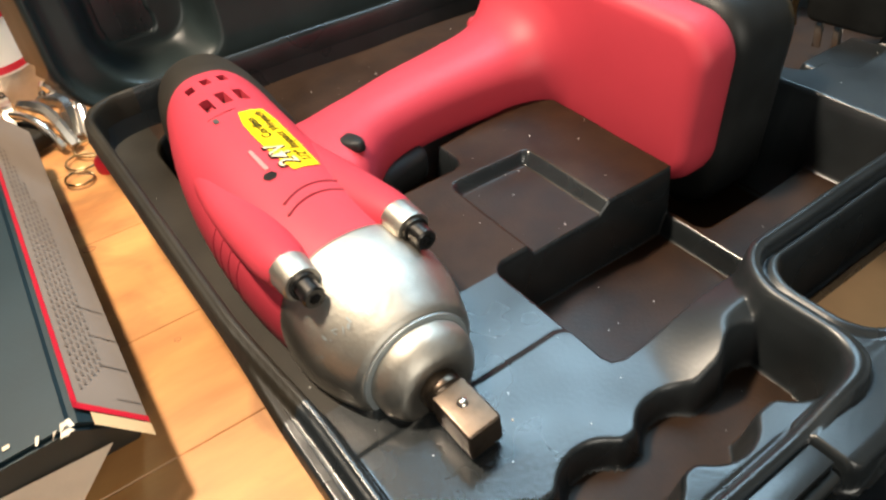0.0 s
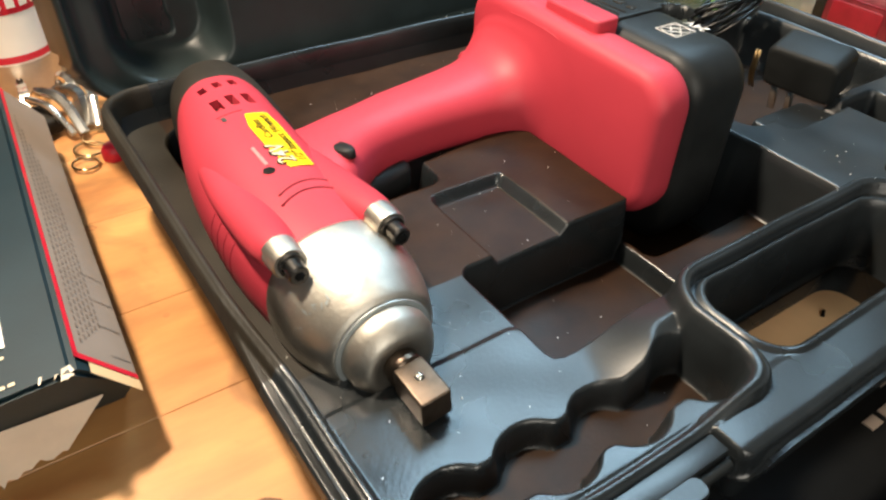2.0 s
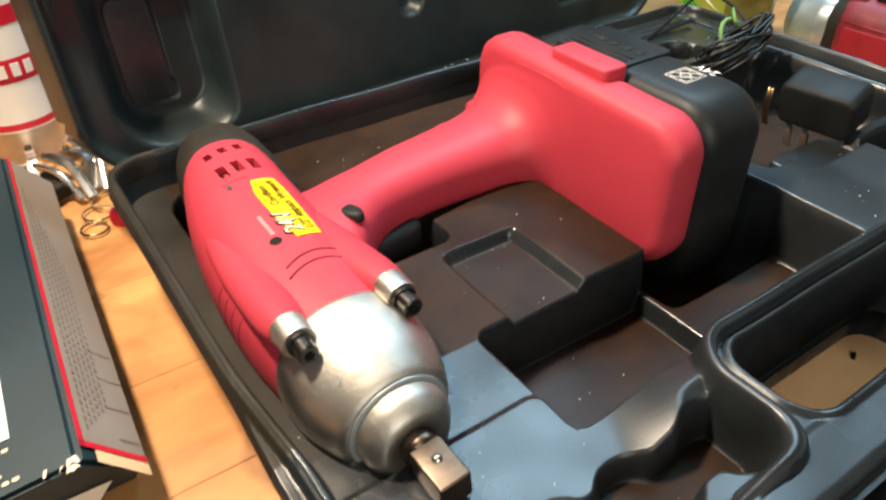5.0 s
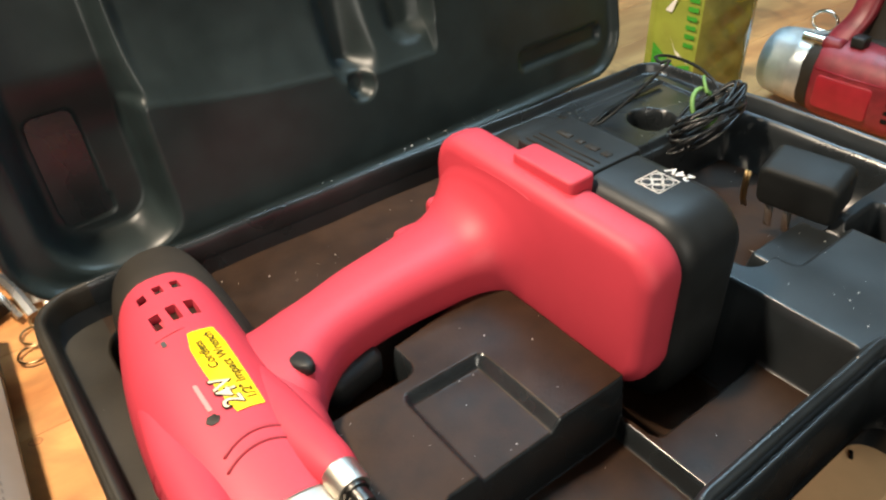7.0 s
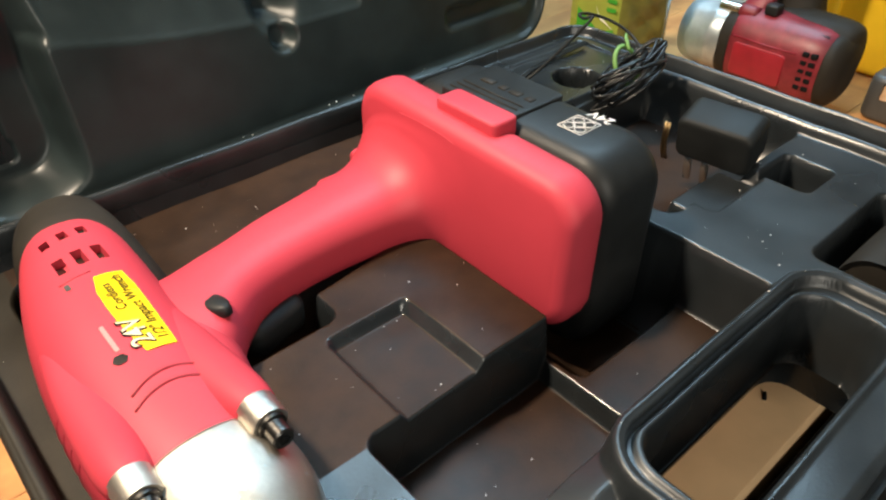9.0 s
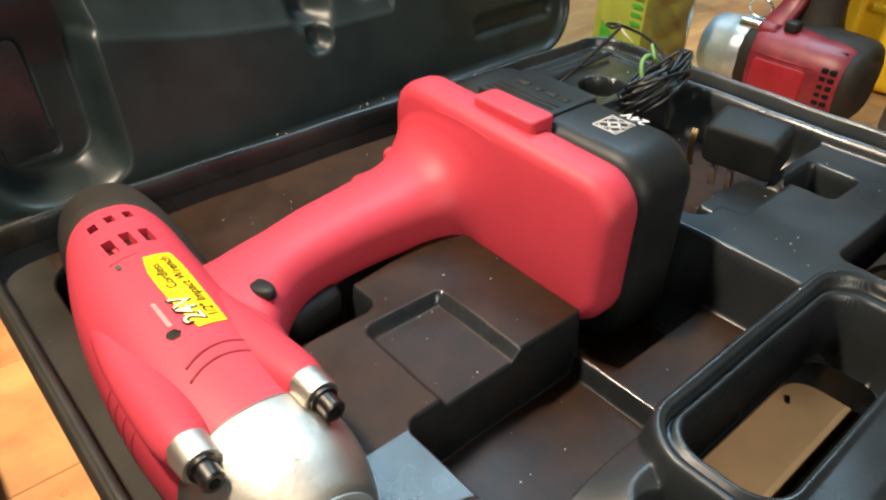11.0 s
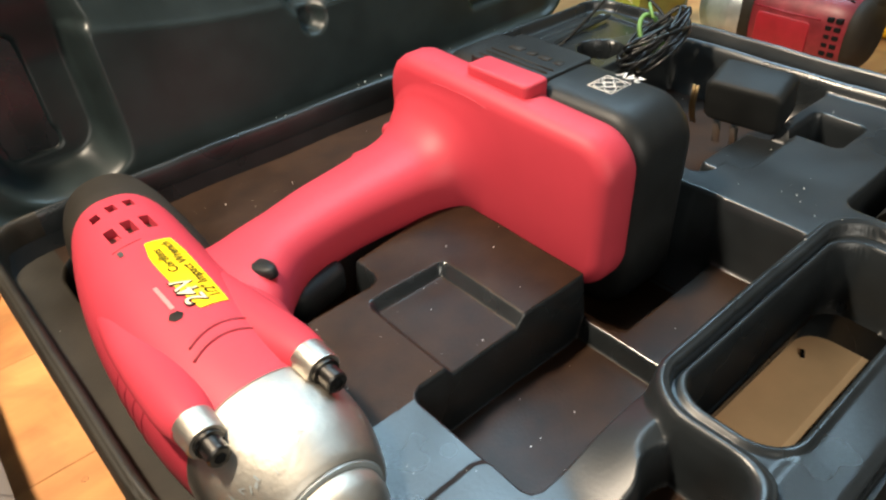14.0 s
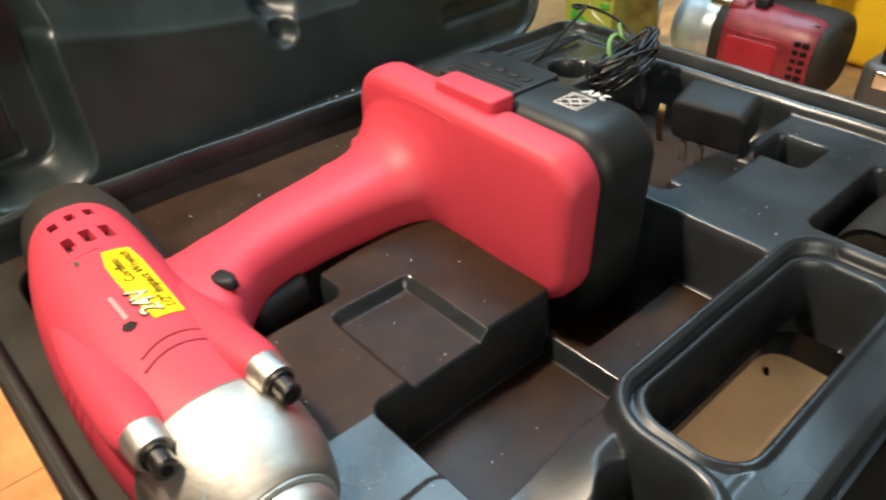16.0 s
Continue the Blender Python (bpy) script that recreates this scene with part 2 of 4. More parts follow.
table = thing("wooden_table", "orange varnished plank table top with dark joints", "table", (0, 0, -0.03))
edges = [0.145, 0.255, 0.345, 0.45, 0.545, 0.65, 0.75, 0.86, 0.97, 1.08, 1.2]
for i, (a, b) in enumerate(zip(edges, edges[1:])):
    bm = box(-0.7, 1.25, a + 0.00015, b - 0.00015, 0, 0.03, 0.0005, 1)
    flat(part("plank", bm, WOOD, table))
for x in (-0.6, 1.15):
    for y in (0.22, 1.12):
        flat(part("leg", box(x - 0.03, x + 0.03, y - 0.03, y + 0.03, -0.72, 0.0, 0.003), WOOD, table))
rng = random.Random(17)
for kx, ky, kr in ((0.0475, 0.1690, 0.0125), (0.034, 0.445, 0.004), (0.052, 0.330, 0.002)):
    rag = [1 + 0.10 * math.sin(2 * a * 0.314 + kx * 90) + rng.uniform(-0.04, 0.04) for a in range(20)]
    loop = [(kr * g * math.cos(a * 0.31416), 0.75 * kr * g * math.sin(a * 0.31416)) for a, g in enumerate(rag)]
    disc = part("knot", ([(x, y, 0.00015) for x, y in loop], [tuple(range(20))]), KNOT, table, "dark knot in the wood")
    disc.location = (kx, ky, 0.03)
    rim_pts = [(x, y, 0.0) for x, y in loop + loop[:1]]
    edge = part("knot_edge", tube(rim_pts, kr * 0.10, 6), STAIN, table)
    edge.scale = (1, 1, 0.2)
    edge.location = (kx, ky, 0.03)


# ---- case ----
def sd_box(x, y, x0, x1, y0, y1, r):
    qx = np.abs(x - (x0 + x1) / 2) - (x1 - x0) / 2 + r
    qy = np.abs(y - (y0 + y1) / 2) - (y1 - y0) / 2 + r
    return np.hypot(np.maximum(qx, 0), np.maximum(qy, 0)) + np.minimum(np.maximum(qx, qy), 0) - r


def sd_turned(x, y, cx, cy, hx, hy, deg, r):
    c, s = math.cos(radians(deg)), math.sin(radians(deg))
    u, v = (x - cx) * c + (y - cy) * s, -(x - cx) * s + (y - cy) * c
    return sd_box(u, v, -hx, hx, -hy, hy, r)


def inside(d, s):
    t = np.clip(0.5 - d / s, 0, 1)
    return t * t * (3 - 2 * t)


def smax(a, b, k):
    h = np.clip(0.5 + (a - b) / (2 * k), 0, 1)
    return b + (a - b) * h + k * h * (1 - h)


def smin(a, b, k):
    return -smax(-a, -b, k)


def carve(h, d, level, s=0.004):
    m = inside(d, s)
    return h * (1 - m) + level * m


def grid_mesh(xs, ys, z, keep, place):
    """A moulded sheet over a grid; keep says which grid points belong to it."""
    nx, ny = len(xs), len(ys)
    index = -np.ones((nx, ny), int)
    index[keep] = np.arange(keep.sum())
    X, Y = np.meshgrid(xs, ys, indexing="ij")
    verts = place(X[keep], Y[keep], z[keep])
    a, b, c, d = index[:-1, :-1], index[1:, :-1], index[1:, 1:], index[:-1, 1:]
    ok = (a >= 0) & (b >= 0) & (c >= 0) & (d >= 0)
    faces = np.stack([a[ok], b[ok], c[ok], d[ok]], 1)
    me = bpy.data.meshes.new("sheet")
    me.vertices.add(len(verts))
    me.vertices.foreach_set("co", verts.astype(np.float32).ravel())
    me.loops.add(faces.size)
    me.loops.foreach_set("vertex_index", faces.astype(np.int32).ravel())
    me.polygons.add(len(faces))
    me.polygons.foreach_set("loop_start", np.arange(0, faces.size, 4, dtype=np.int32))
    me.update(calc_edges=True)
    me.validate()
    me.shade_smooth()
    return me


case = thing("tool_case", "open black blow-moulded plastic tool case lying on the table", "tool case", (0.35, 0.26, 0))
STEP = 0.0009
xs, ys = np.arange(0.046, 0.652, STEP), np.arange(0.028, 0.478, STEP)
X, Y = np.meshgrid(xs, ys, indexing="ij")
PLATEAU, RIM = 0.063, 0.089
d_rect = sd_box(X, Y, 0.0606, 0.639, 0.0570, 0.464, 0.03)
d_notch = sd_box(X, Y, 0.251, 0.436, -0.2, 0.1235, 0.022)
d_case = smax(d_rect, -d_notch, 0.020)
h = np.full_like(X, PLATEAU)
h = carve(h, np.minimum(sd_box(X, Y, 0.02, 0.187, 0.0, 0.160, 0.010), sd_box(X, Y, 0.02, 0.45, 0.0, 0.1335, 0.010)), PLATEAU + 0.0015, 0.003)
h = h + 0.017 * inside(sd_box(X, Y, 0.212, 0.42, 0.02, 0.128, 0.03), 0.048)
h = carve(h, sd_box(X, Y, 0.411, 0.70, 0.0, 0.5, 0.004), 0.080, 0.004)
h = h - 0.0072 * inside(sd_box(X, Y, 0.211, 0.2745, 0.19, 0.275, 0.004), 0.006) * np.clip((0.2660 - X) / 0.0062, 0, 1)
h = carve(h, sd_box(X, Y, 0.486, 0.614, 0.352, 0.440, 0.006), 0.086, 0.004)
h = carve(h, sd_box(X, Y, 0.498, 0.604, 0.362, 0.430, 0.004), 0.084, 0.002)
h = carve(h, np.hypot(X - 0.541, Y - 0.381) - 0.019, 0.012, 0.004)
h = carve(h, sd_box(X, Y, 0.187, 0.335, 0.133, 0.209, 0.007), 0.020, 0.005)
h = carve(h, sd_box(X, Y, 0.310, 0.412, 0.132, 0.209, 0.006), 0.033, 0.005)
h = carve(h, sd_box(X, Y, 0.318, 0.412, 0.185, 0.40, 0.006), 0.006 + 0.026 * np.clip((X - 0.386) / 0.026, 0, 1) ** 2.2, 0.006)
h = carve(h, sd_turned(X, Y, 0.255, 0.352, 0.10, 0.0335, 8, 0.01), 0.030, 0.005)
h = carve(h, sd_box(X, Y, 0.160, 0.226, 0.289, 0.345, 0.008), 0.028, 0.005)
h = carve(h, sd_box(X, Y, 0.095, 0.150, 0.182, 0.440, 0.026), 0.030, 0.006)
h = carve(h, np.minimum(sd_box(X, Y, 0.0, 0.26, 0.0, 0.0835, 0.008), sd_box(X, Y, 0.224, 0.26, 0.0, 0.112, 0.010)), 0.0755, 0.008)
d_cups = sd_box(X, Y, 0.100, 0.226, 0.0795, 0.1015, 0.004)
for cx, r in ((0.1035, 0.0188), (0.1445, 0.0192), (0.1855, 0.0192), (0.2310, 0.0190)):
    d_cups = smin(d_cups, np.hypot(X - cx, Y - (0.0905 if cx < 0.2 else 0.0880)) - r, 0.0025)
h = carve(h, d_cups, 0.0500, 0.005)
# charger bay, finger pocket and accessory bay in the raised end
h = carve(h, sd_box(X, Y, 0.432, 0.600, 0.212, 0.345, 0.01), 0.042, 0.006)
h = carve(h, sd_box(X, Y, 0.455, 0.52, 0.196, 0.23, 0.006), 0.070, 0.006)
h = carve(h, sd_box(X, Y, 0.520, 0.561, 0.166, 0.200, 0.005), 0.050, 0.004)
h = carve(h, sd_box(X, Y, 0.458, 0.56, 0.045, 0.132, 0.008), 0.035, 0.005)
h = carve(h, sd_box(X, Y, 0.608, 0.628, 0.05, 0.36, 0.004), 0.045, 0.004)
bead = np.clip(1 - ((X - 0.602) / 0.0065) ** 2, 0, 1) ** 0.5 * inside(Y - 0.342, 0.01) * inside(0.06 - Y, 0.01)
h = np.maximum(h, np.where(bead > 0, 0.070 + 0.019 * bead, 0))
# rim bead all round, lower along the latch
front = np.maximum(0.0085 * inside(sd_box(X, Y, -0.1, 0.215, -0.1, 0.085, 0.01), 0.04), 0.0125 * inside(sd_box(X, Y, -0.1, 0.115, -0.1, 0.205, 0.02), 0.07))
d_rim = d_case + 0.008 * inside(sd_box(X, Y, -0.1, 0.115, -0.1, 0.205, 0.02), 0.07)
rim = RIM - front - 0.0035 * np.clip(np.abs((d_rim + 0.0040) / 0.0035), 0, 1.2) ** 3.2 - 0.0012 * np.exp(-((d_rim + 0.0026) / 0.0007) ** 2)
h = np.where(d_rim > -0.0074, rim, h + (rim - h) * inside(-(d_rim + 0.0088), 0.0028))
# grip with its finger opening
d_grip = sd_box(X, Y, 0.203, 0.475, 0.040, 0.20, 0.006)
grip = 0.080 + 0.0015 * inside(np.abs(Y - 0.055) - 0.012, 0.006)
wall_fall = 0.89 + 0.11 * inside(d_case + 0.0003, 0.0030)
h = np.where(d_case > -0.001, np.maximum(h * wall_fall, np.where(d_grip < 0.006, grip - 0.022 * (1 - inside(d_grip - 0.0005, 0.0036)), 0)), h)
d_hole = sd_box(X, Y, 0.262, 0.424, 0.069, 0.1185, 0.017)
lip = np.clip(1 - ((d_hole - 0.003) / 0.003) ** 2, 0, 1) * 0.002
h = np.where(d_case > 0.001, h + lip * (h > 0.05), h)
h = np.where(d_hole < 0.003, h * (1 - 0.58 * inside(d_hole + 0.0005, 0.0036)), h)
h = h + 0.0004 * np.sin(X * 61 + 2 * np.sin(Y * 47)) * (h > 0.01)
keep = ((d_case < 0.0008) | (d_grip < 0.0030)) & (d_hole > -0.0035)
me = grid_mesh(xs, ys, h, keep, lambda x, y, z: np.stack([x - 0.35, y - 0.26, np.maximum(z, 0.0)], 1))
me.materials.append(CASE)
me.materials.append(BROWNMATT)
zs = np.empty(len(me.vertices) * 3, np.float32)
me.vertices.foreach_get("co", zs)
corner = np.empty(len(me.loops), np.int32)
me.loops.foreach_get("vertex_index", corner)
quads = lambda a: a[corner].reshape(-1, 4)
# low flat faces and the flat block behind y 0.206 take browner, rougher plastic
low = (quads(zs[2::3]).max(1) < 0.0595) | ((quads(zs[1::3]).min(1) > 0.206 - 0.26) & (quads(zs[0::3]).max(1) < 0.408 - 0.35) & (quads(zs[2::3]).max(1) < 0.0645))
low &= (quads(zs[0::3]).max(1) < 0.412 - 0.35) | (quads(zs[1::3]).min(1) > 0.206 - 0.26)
low &= np.ptp(quads(zs[2::3]), axis=1) < 0.6 * STEP
# left rim and channel behind y 0.185 take a duller brown plastic
left = (quads(zs[0::3]).max(1) < 0.099 - 0.35) & (quads(zs[1::3]).min(1) > 0.185 - 0.26)
me.materials.append(BROWNRIM)
me.polygons.foreach_set("material_index", np.where(left, 2, low).astype(np.int32))
tray = new("base_tray", me)
tray.parent = case
tagged(tray, "black moulded tray with deep tool pockets and beaded rim")

# lower shell under the overhanging rim, with the notch for the grip
def filleted(corners, n=6):
    out = []
    m = len(corners)
    for i, (x, y, r) in enumerate(corners):
        p, a, b = Vector((x, y)), Vector(corners[i - 1][:2]), Vector(corners[(i + 1) % m][:2])
        u, v = (a - p).normalized(), (b - p).normalized()
        for k in range(n + 1):
            t = k / n
            out.append(p + u * r * (1 - t) ** 2 + v * r * t ** 2)
    return out


loops = []
for z, inset in ((0.074, 0.010), (0.06, 0.012), (0.02, 0.020), (0.004, 0.026), (0.0, 0.032)):
    i, k, g = inset, min(inset, 0.006), min(0.036, 0.008 + 1.6 * (inset - 0.010))
    loops.append([(p.x - 0.35, p.y - 0.26, z) for p in filleted([(0.057 + g, 0.056 + k, 0.03), (0.2505, 0.056 + k, 0.02), (0.2505, 0.1240, 0.02), (0.4365, 0.1240, 0.02), (0.4365, 0.056 + k, 0.02), (0.639 - i, 0.056 + k, 0.03), (0.639 - i, 0.464 - i, 0.03), (0.057 + g, 0.464 - i, 0.03)])])
m = len(loops[0])
faces = [(k * m + i, k * m + (i + 1) % m, (k + 1) * m + (i + 1) % m, (k + 1) * m + i) for k in range(len(loops) - 1) for i in range(m)]
faces.append(tuple(range(m * (len(loops) - 1), m * len(loops))))
GRIP = rounded_block(0.2035, 0.4745, 0.0405, 0.0675, 0.050, 0.0775, 0.005, 0.003, "z", 5)
flat(part("grip_core", turn_bm(GRIP, Matrix.Translation((-0.35, -0.26, 0))), CASE, case, "solid black carrying grip"))
flat(part("lower_shell", ([p for l in loops for p in l], faces), CASE, case, "black outer wall under the rim"), 40)

# lid, leaning back on its hinge
LW, LH = 0.585, 0.40
us, vs = np.arange(-0.006, LW + 0.0065, 0.002), np.arange(-0.006, LH + 0.0065, 0.002)
U, V = np.meshgrid(us, vs, indexing="ij")
d_lid = sd_box(U, V, 0, LW, 0, LH, 0.045)
D = 0.009 + 0.034 * inside(sd_box(U, V, 0.034, 0.113, 0.021, 0.43, 0.030), 0.020)
D = D - 0.012 * inside(0.118 - V, 0.05) * inside(sd_box(U, V, 0.0, 0.113, 0.0, 0.5, 0.03), 0.02)
D = carve(D, sd_box(U, V, 0.049, 0.080, 0.040, 0.052, 0.003), 0.050, 0.004)
D = carve(D, sd_box(U, V, 0.049, 0.077, 0.046, 0.113, 0.005), 0.060, 0.005)
t = np.clip((U - 0.108) / 0.17, 0, 1)
edge_v = 0.113 - 0.040 * t + 0.018 * t * t
edge_v = edge_v - 0.009 * inside(0.278 - U, 0.014) + 0.2 * inside(0.362 - U, 0.014)
panel = smax(0.110 - U, V - edge_v, 0.006)
D = carve(D, panel, 0.008, 0.009)
shelf = np.clip((V - edge_v + 0.004) / 0.070, 0, 1)
upper = inside(0.116 - U, 0.012) * inside(-(panel + 0.003), 0.002)
D = D + (0.0240 - 0.0155 * (1 - shelf) ** 2.0 - D) * upper
D = carve(D, sd_box(U, V, 0.264, 0.292, 0.084, 0.32, 0.012), 0.034, 0.022)
D = carve(D, np.hypot(U - 0.279, V - 0.073) - 0.010, 0.020, 0.008)
D = carve(D, sd_box(U, V, 0.322, 0.352, 0.098, 0.32, 0.012), 0.028, 0.018)
D = carve(D, sd_box(U, V, 0.10, 0.27, 0.185, 0.37, 0.02), 0.024, 0.02)
D = carve(D, sd_box(U, V, 0.45, 0.56, 0.036, 0.052, 0.006), 0.013, 0.008)
D = carve(D, -(d_lid + 0.009), 0.006, 0.006)
lid_rim = 0.003 * np.clip(np.abs((d_lid + 0.0028) / 0.0028), 0, 1.2) ** 2.4
D = np.where(d_lid > -0.0056, lid_rim, lid_rim + (D - lid_rim) * inside(d_lid + 0.0072, 0.003))
D = np.where(d_lid > -0.0005, D + 0.05 * np.clip((d_lid + 0.0005) / 0.004, 0, 1), D)
me = grid_mesh(us, vs, D, d_lid < 0.0042, lambda u, v, w: np.stack([u, w, v], 1))
me.flip_normals()
me.materials.append(LIDPLASTIC)
lid = new("lid", me)
lid.parent = case
tagged(lid, "raised black lid with moulded shelves and recesses")
LID_POSE = pose(0.060 - 0.35, 0.470 - 0.26, 0.064, -11, 0, 3.0)
lid.matrix_local = LID_POSE
shell = part("lid_shell", rounded_block(0.002, LW - 0.002, 0.045, 0.066, 0.002, LH - 0.002, 0.044, 0.010, "y"), CASE, case, "smooth outer shell of the lid")
shell.matrix_local = LID_POSE
for u in (0.09, 0.29, 0.49):
    pin = part("hinge", turn_bm(loft([(u, 0, 0, 0.005, 0.005, 2), (u + 0.045, 0, 0, 0.005, 0.005, 2)], "x", 16), Matrix.Translation((0.062 - 0.35, 0.468 - 0.26, 0.078))), CASE, case)
    flat(pin)
# latch plate on the front lip
def moved(bm):
    return turn_bm(bm, Matrix.Translation((-0.35, -0.26, 0)))


latch = flat(part("latch", moved(box(0.126, 0.2015, 0.0480, 0.0572, 0.070, 0.0803, 0.0007, 2)), CASE, case, "scuffed grey-black snap latch"), 20)
flat(part("latch_tab", moved(rounded_block(0.152, 0.1815, 0.0390, 0.0484, 0.0735, 0.0800, 0.0040, 0.0006, "z", 5)), CASE, latch), 12)
flat(part("latch_tooth", moved(box(0.131, 0.1440, 0.0440, 0.0482, 0.070, 0.0790, 0.0006, 2)), BLACK, latch), 20)
flat(part("latch_hinge", moved(loft([(0.184, 0.0465, 0.0735, 0.0030, 0.0030, 2), (0.2010, 0.0465, 0.0735, 0.0030, 0.0030, 2)], "x", 16)), BLACK, latch))

# ---- impact wrench ----
AX, AZ = 0.118, 0.0745
wrench = thing("impact_wrench", "red cordless impact wrench with silver nose lying in the open case", "power tool", (0.2, 0.3, 0.03))
WO = Vector((0.2, 0.3, 0.03))


def wpart(name, bm, material, label="", parent=None):
    if isinstance(bm, bmesh.types.BMesh):
        bmesh.ops.translate(bm, vec=-WO, verts=bm.verts)
        return part(name, bm, material, parent or wrench, label)
    return part(name, ([Vector(v) - WO for v in bm[0]], bm[1]), material, parent or wrench, label)


BODY = [(0.2215, AX, AZ, 0.0345, 0.0355, 2.2), (0.224, AX, AZ, 0.0358, 0.0368, 2.2), (0.25, AX, AZ, 0.0385, 0.0372, 2.3), (0.28, AX, AZ, 0.0385, 0.0372, 2.3), (0.32, AX + 0.0015, AZ, 0.0375, 0.0372, 2.3),
        (0.36, AX + 0.005, AZ, 0.0350, 0.0365, 2.3), (0.395, AX + 0.010, AZ, 0.0315, 0.0345, 2.3), (0.418, AX + 0.0135, AZ, 0.0275, 0.0305, 2.3), (0.430, AX + 0.016, AZ, 0.0235, 0.0245, 2.2)]
body_sections = smooth_sections(BODY, 8)


def body_at(y):
    for a, b in zip(body_sections, body_sections[1:]):
        if a[0] <= y <= b[0]:
            t = (y - a[0]) / max(1e-9, b[0] - a[0])
            return tuple(p + (q - p) * t for p, q in zip(a, b))
    return body_sections[-1]


def on_body(x, y, lift=0.0004):
    """The point of the housing's upper surface over (x, y)."""
    _, cx, cz, a, b, p = body_at(y)
    u = min(0.98, abs(x - cx) / a)
    return Vector((x, y, cz + b * (1 - u ** p) ** (1 / p) + lift))


housing = wpart("motor_housing", loft(body_sections, "y", 64), RED, "red plastic motor housing")
# rubber end cap wrapping the tail
wpart("rear_cap", loft(smooth_sections([(0.335, AX + 0.018, AZ - 0.012, 0.024, 0.018, 2.2), (0.36, AX + 0.016, AZ - 0.009, 0.0322, 0.030, 2.2), (0.39, AX + 0.0145, AZ - 0.005, 0.0338, 0.0338, 2.2), (0.415, AX + 0.0145, AZ - 0.001, 0.0326, 0.0333, 2.2), (0.436, AX + 0.0160, AZ, 0.0296, 0.0304, 2.2), (0.452, AX + 0.018, AZ, 0.0250, 0.0255, 2.2), (0.460, AX + 0.018, AZ - 0.001, 0.016, 0.016, 2)], 6), "y", 48), RUBBER, "black rubber end cap")
# silver gear housing
gear = wpart("gear_housing", loft(smooth_sections([(0.2235, AX, AZ, 0.0362, 0.0372, 2.2), (0.212, AX, AZ, 0.0370, 0.0372, 2.15), (0.200, AX, AZ, 0.0362, 0.0360, 2.1), (0.190, AX, AZ, 0.0338, 0.0335, 2.05), (0.182, AX, AZ, 0.0308, 0.0304, 2.0), (0.1772, AX, AZ, 0.0284, 0.0280, 2.0), (0.1752, AX, AZ, 0.0262, 0.0260, 2.0)], 6), "y", 64), ALU, "cast aluminium gear housing, scuffed")
rng = random.Random(21)
verts, faces = [], []
for k in range(34):
    y0, a0 = rng.uniform(0.183, 0.219), radians(rng.uniform(35, 165))
    dy, da = rng.choice((0.0004, 0.0007, 0.0014)), rng.choice((0.008, 0.014, 0.03))
    skew = rng.uniform(-0.002, 0.002)
    base = len(verts)
    for v, u in ((-1, -1), (-1, 1), (1, 1), (1, -1)):
        y, a = y0 + v * dy + u * skew * 0.5, a0 + u * da
        r = float(np.interp(y, [0.1772, 0.182, 0.190, 0.200, 0.212, 0.2235], [0.0283, 0.0307, 0.0338, 0.0363, 0.0374, 0.0372])) + 0.0002
        verts.append(Vector((AX + r * math.copysign(abs(math.cos(a)) ** 0.95, math.cos(a)), y, AZ + r * math.sin(a) ** 0.95)))
    faces.append((base, base + 1, base + 2, base + 3))
tagged(wpart("nick", (verts, faces), GREY, "small nicks in the casting", gear), kind="stuff")
flat(wpart("nose_ring", loft([(0.1765, AX, AZ, 0.0258, 0.0258, 2), (0.1742, AX, AZ, 0.0250, 0.0250, 2), (0.1738, AX, AZ, 0.0215, 0.0215, 2)], "y", 48), GREY, "grey parting groove"), 30)
collar = wpart("collar", loft([(0.178, AX, AZ, 0.0215, 0.0215, 2), (0.1735, AX, AZ, 0.0228, 0.0228, 2), (0.1680, AX, AZ, 0.0224, 0.0224, 2), (0.1655, AX, AZ, 0.0214, 0.0214, 2), (0.1615, AX, AZ, 0.0186, 0.0186, 2), (0.1600, AX, AZ, 0.0168, 0.0168, 2), (0.1592, AX, AZ, 0.0135, 0.0135, 2), (0.1610, AX, AZ, 0.0105, 0.0105, 2)], "y", 56), ALU)
shaft = wpart("anvil", loft([(0.164, AX, AZ, 0.0088, 0.0088, 2), (0.155, AX, AZ, 0.0088, 0.0088, 2), (0.1535, AX, AZ, 0.0078, 0.0078, 2)], "y", 32), STEEL, "half-inch square steel drive")
bm = box(AX - 0.0077, AX + 0.0077, 0.1305, 0.154, AZ - 0.0077, AZ + 0.0077, 0.0018, 3)
turn_bm(bm, Matrix.Translation((AX, 0, AZ)) @ pose(0, 0, 0, 0, -6, 0) @ Matrix.Translation((-AX, 0, -AZ)))
sq = flat(part("square_drive", turn_bm(bm, Matrix.Translation(-WO)), STEEL, shaft), 30)
bm = bmesh.new()
bmesh.ops.create_uvsphere(bm, u_segments=16, v_segments=10, radius=0.0026)
turn_bm(bm, Matrix.Translation(Vector((AX - 0.0006, 0.144, AZ + 0.0070)) - WO))
part("detent_ball", bm, CHROME, shaft)
